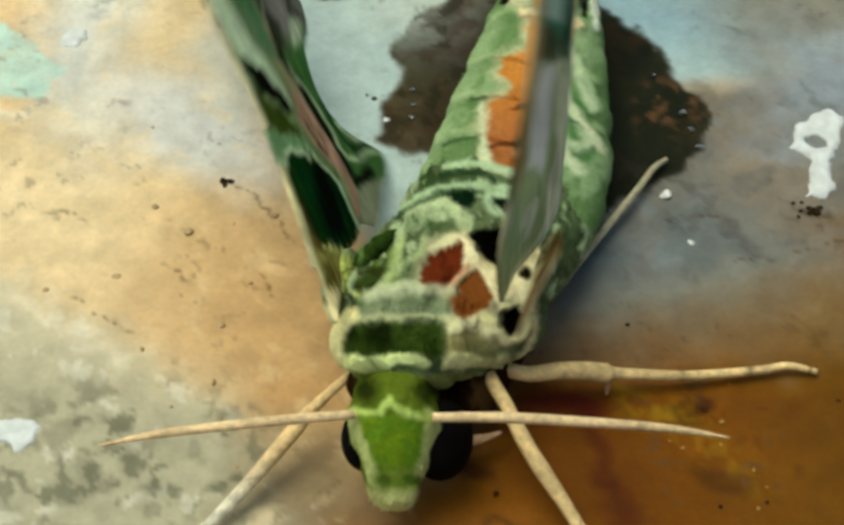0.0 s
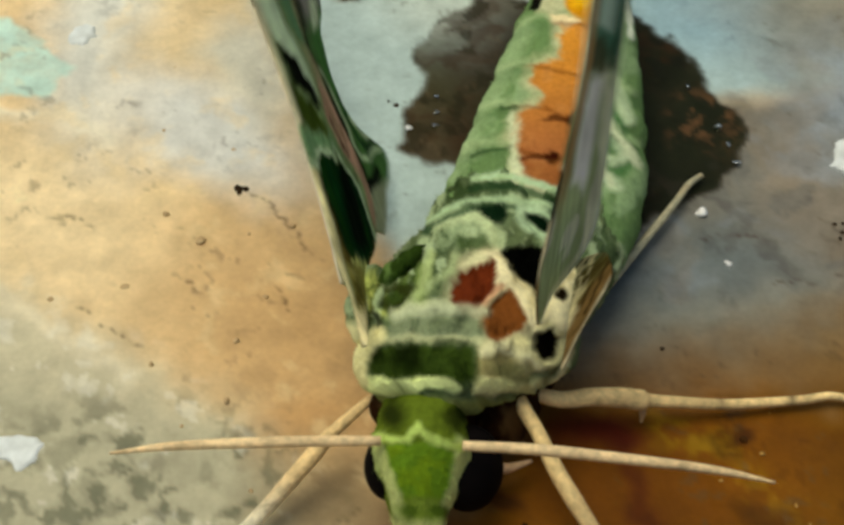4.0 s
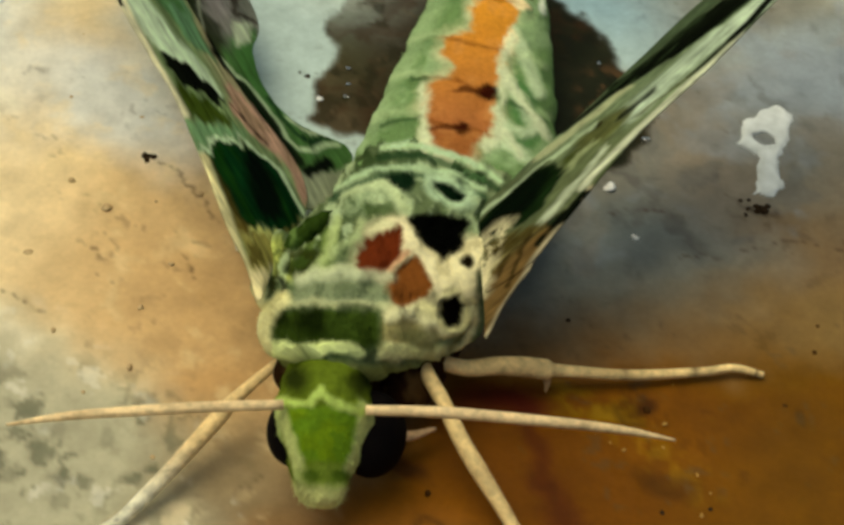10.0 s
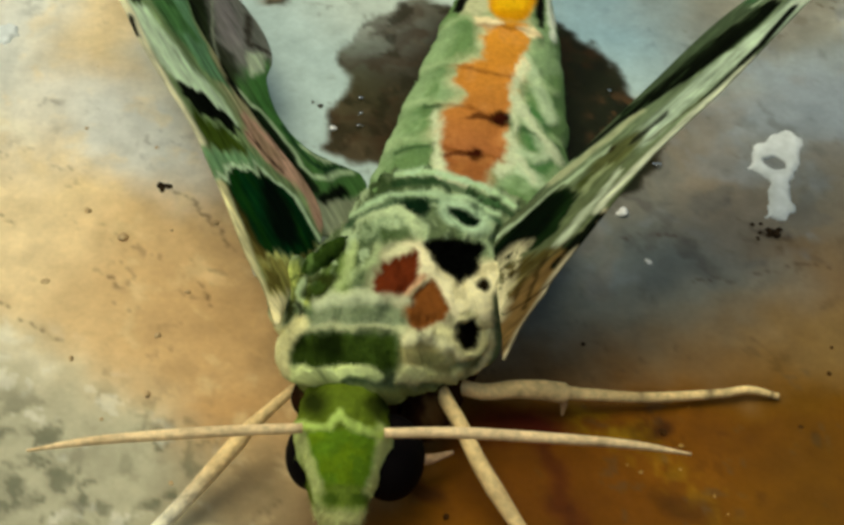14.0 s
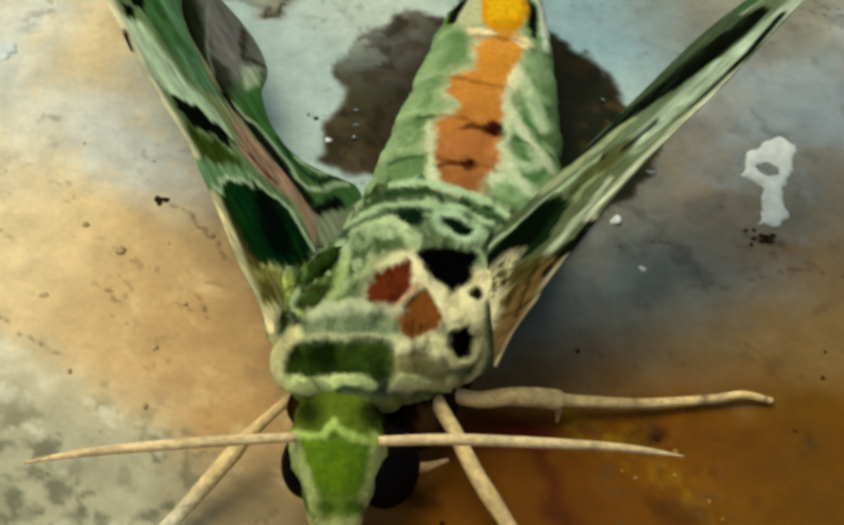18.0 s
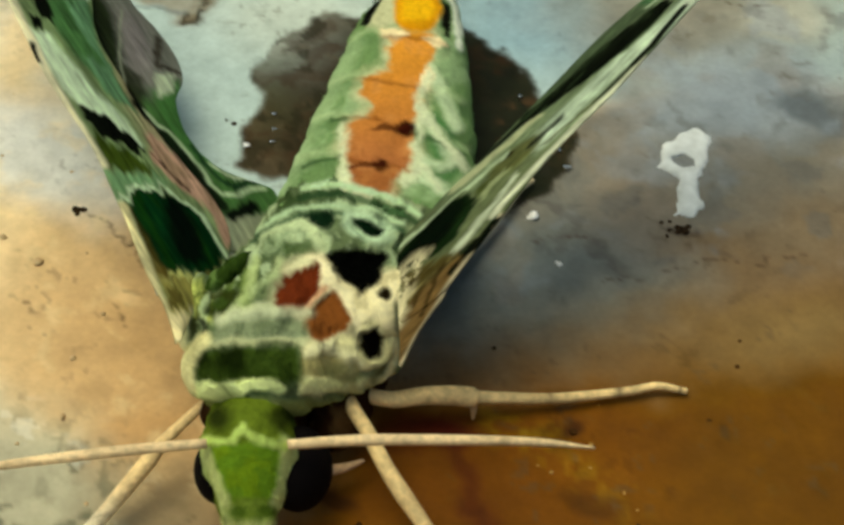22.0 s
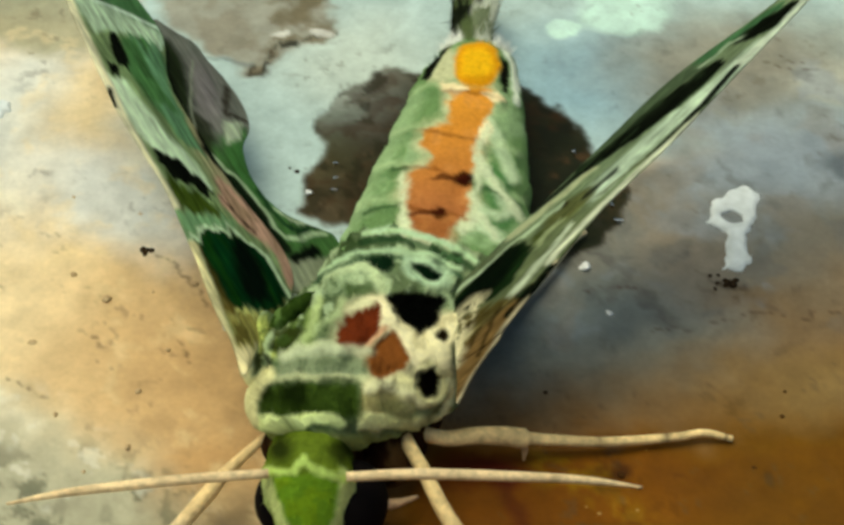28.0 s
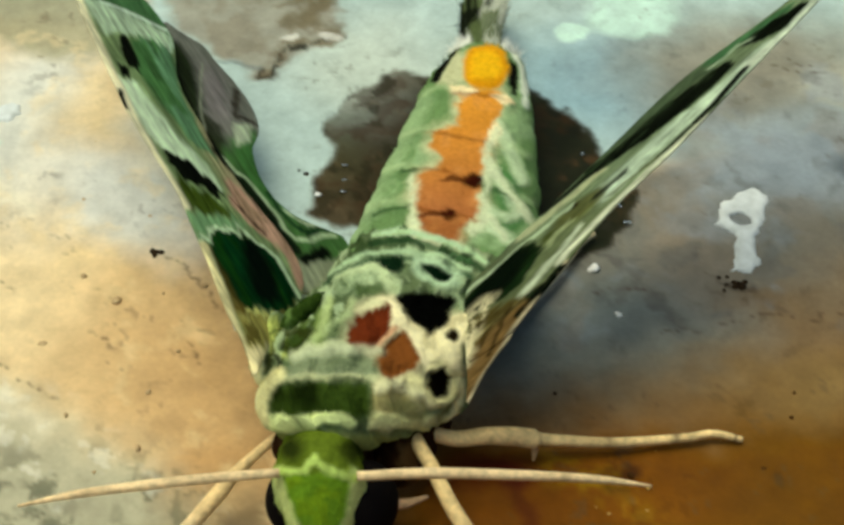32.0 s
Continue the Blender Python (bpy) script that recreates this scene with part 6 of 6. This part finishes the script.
def beats(side):
    """Rows for one wing: each beat with the swing just before and after it, then the wing at rest."""
    rows = []
    for t, a in marks_of(side):
        a = 4 if side < 0 and a < -5 else a
        swing = (13 if 30 <= a <= 48 else 10 if 9 <= a <= 58 else 4) if side > 0 else 4
        if a == 0 and t > 6.5:
            swing = 0
        for dt in (-1, 0, 1):
            lift = a + swing * dt
            twist = 0.0 if side < 0 else float(np.interp(lift, (12, 26, 46, 62), (0, -32, -32, 0)))
            if t + dt / 30 > -0.01:
                rows.append((t + dt / 30, wing_pose(side, lift, twist)))
    return rows + [(7.0, wing_pose(side)), (32.0, wing_pose(side))]


def strip_beats():
    """The added strip comes out at the bottom of a beat."""
    rows = []
    for t, a in marks_of(-1):
        m = wing_pose(-1, -2 if a < -5 else a) @ Matrix.Rotation(radians(0 if a < -5 else -12.5), 4, "Z")
        rows += [(max(0.0, t + dt / 40), m) for dt in (-1, 1)]
    rest = wing_pose(-1) @ Matrix.Rotation(radians(-12.5), 4, "Z")
    return rows + [(7.0, rest), (32.0, rest)]


def root_beats():
    """The root of the wing follows its blade by less."""
    rows = [(0.1 * k, wing_pose(1, 0.4 * a)) for k, a in enumerate(RIGHT_A)] + [(4.5 + 0.1 * k, wing_pose(1, 0.4 * a)) for k, a in enumerate(RIGHT_B)]
    return rows + [(32.0, wing_pose(1))]


def swung(root, degrees):
    """A feeler's pose, turned in the ground's plane about its root."""
    p = (Vector(root) - Vector(ROOT)) * MM
    return Matrix.Translation(p) @ Matrix.Rotation(radians(degrees), 4, "Z") @ Matrix.Translation(-p)


FEELER_A = [(0, 1.4), (1, 2), (2, -4.5), (2.5, -2), (4.5, -3), (5, -5), (5.5, -1), (6, 2), (6.5, 0), (7, 0), (16, 0), (22, 0.3), (32, 2)]
FEELER_B = [(0, 0), (1, -6), (2, -4.5), (3, -3), (4.5, -2), (5, -1.5), (6, 3.5), (6.6, 0), (7, 0), (9, 0), (13, 1.3), (19, 2.3), (23, 2.7), (32, 3.4)]


def motions():
    walk(fore_left, beats(-1))
    walk(hind_left, beats(-1))
    walk(added_strip, strip_beats())
    walk(fore_right, beats(1))
    walk(wing_root, root_beats())
    walk(antenna_a, [(t, swung((-2.6, -27.9, 9.2), a)) for t, a in FEELER_A])
    walk(antenna_b, [(t, swung((2.3, -27.8, 9.1), a)) for t, a in FEELER_B])


motions()
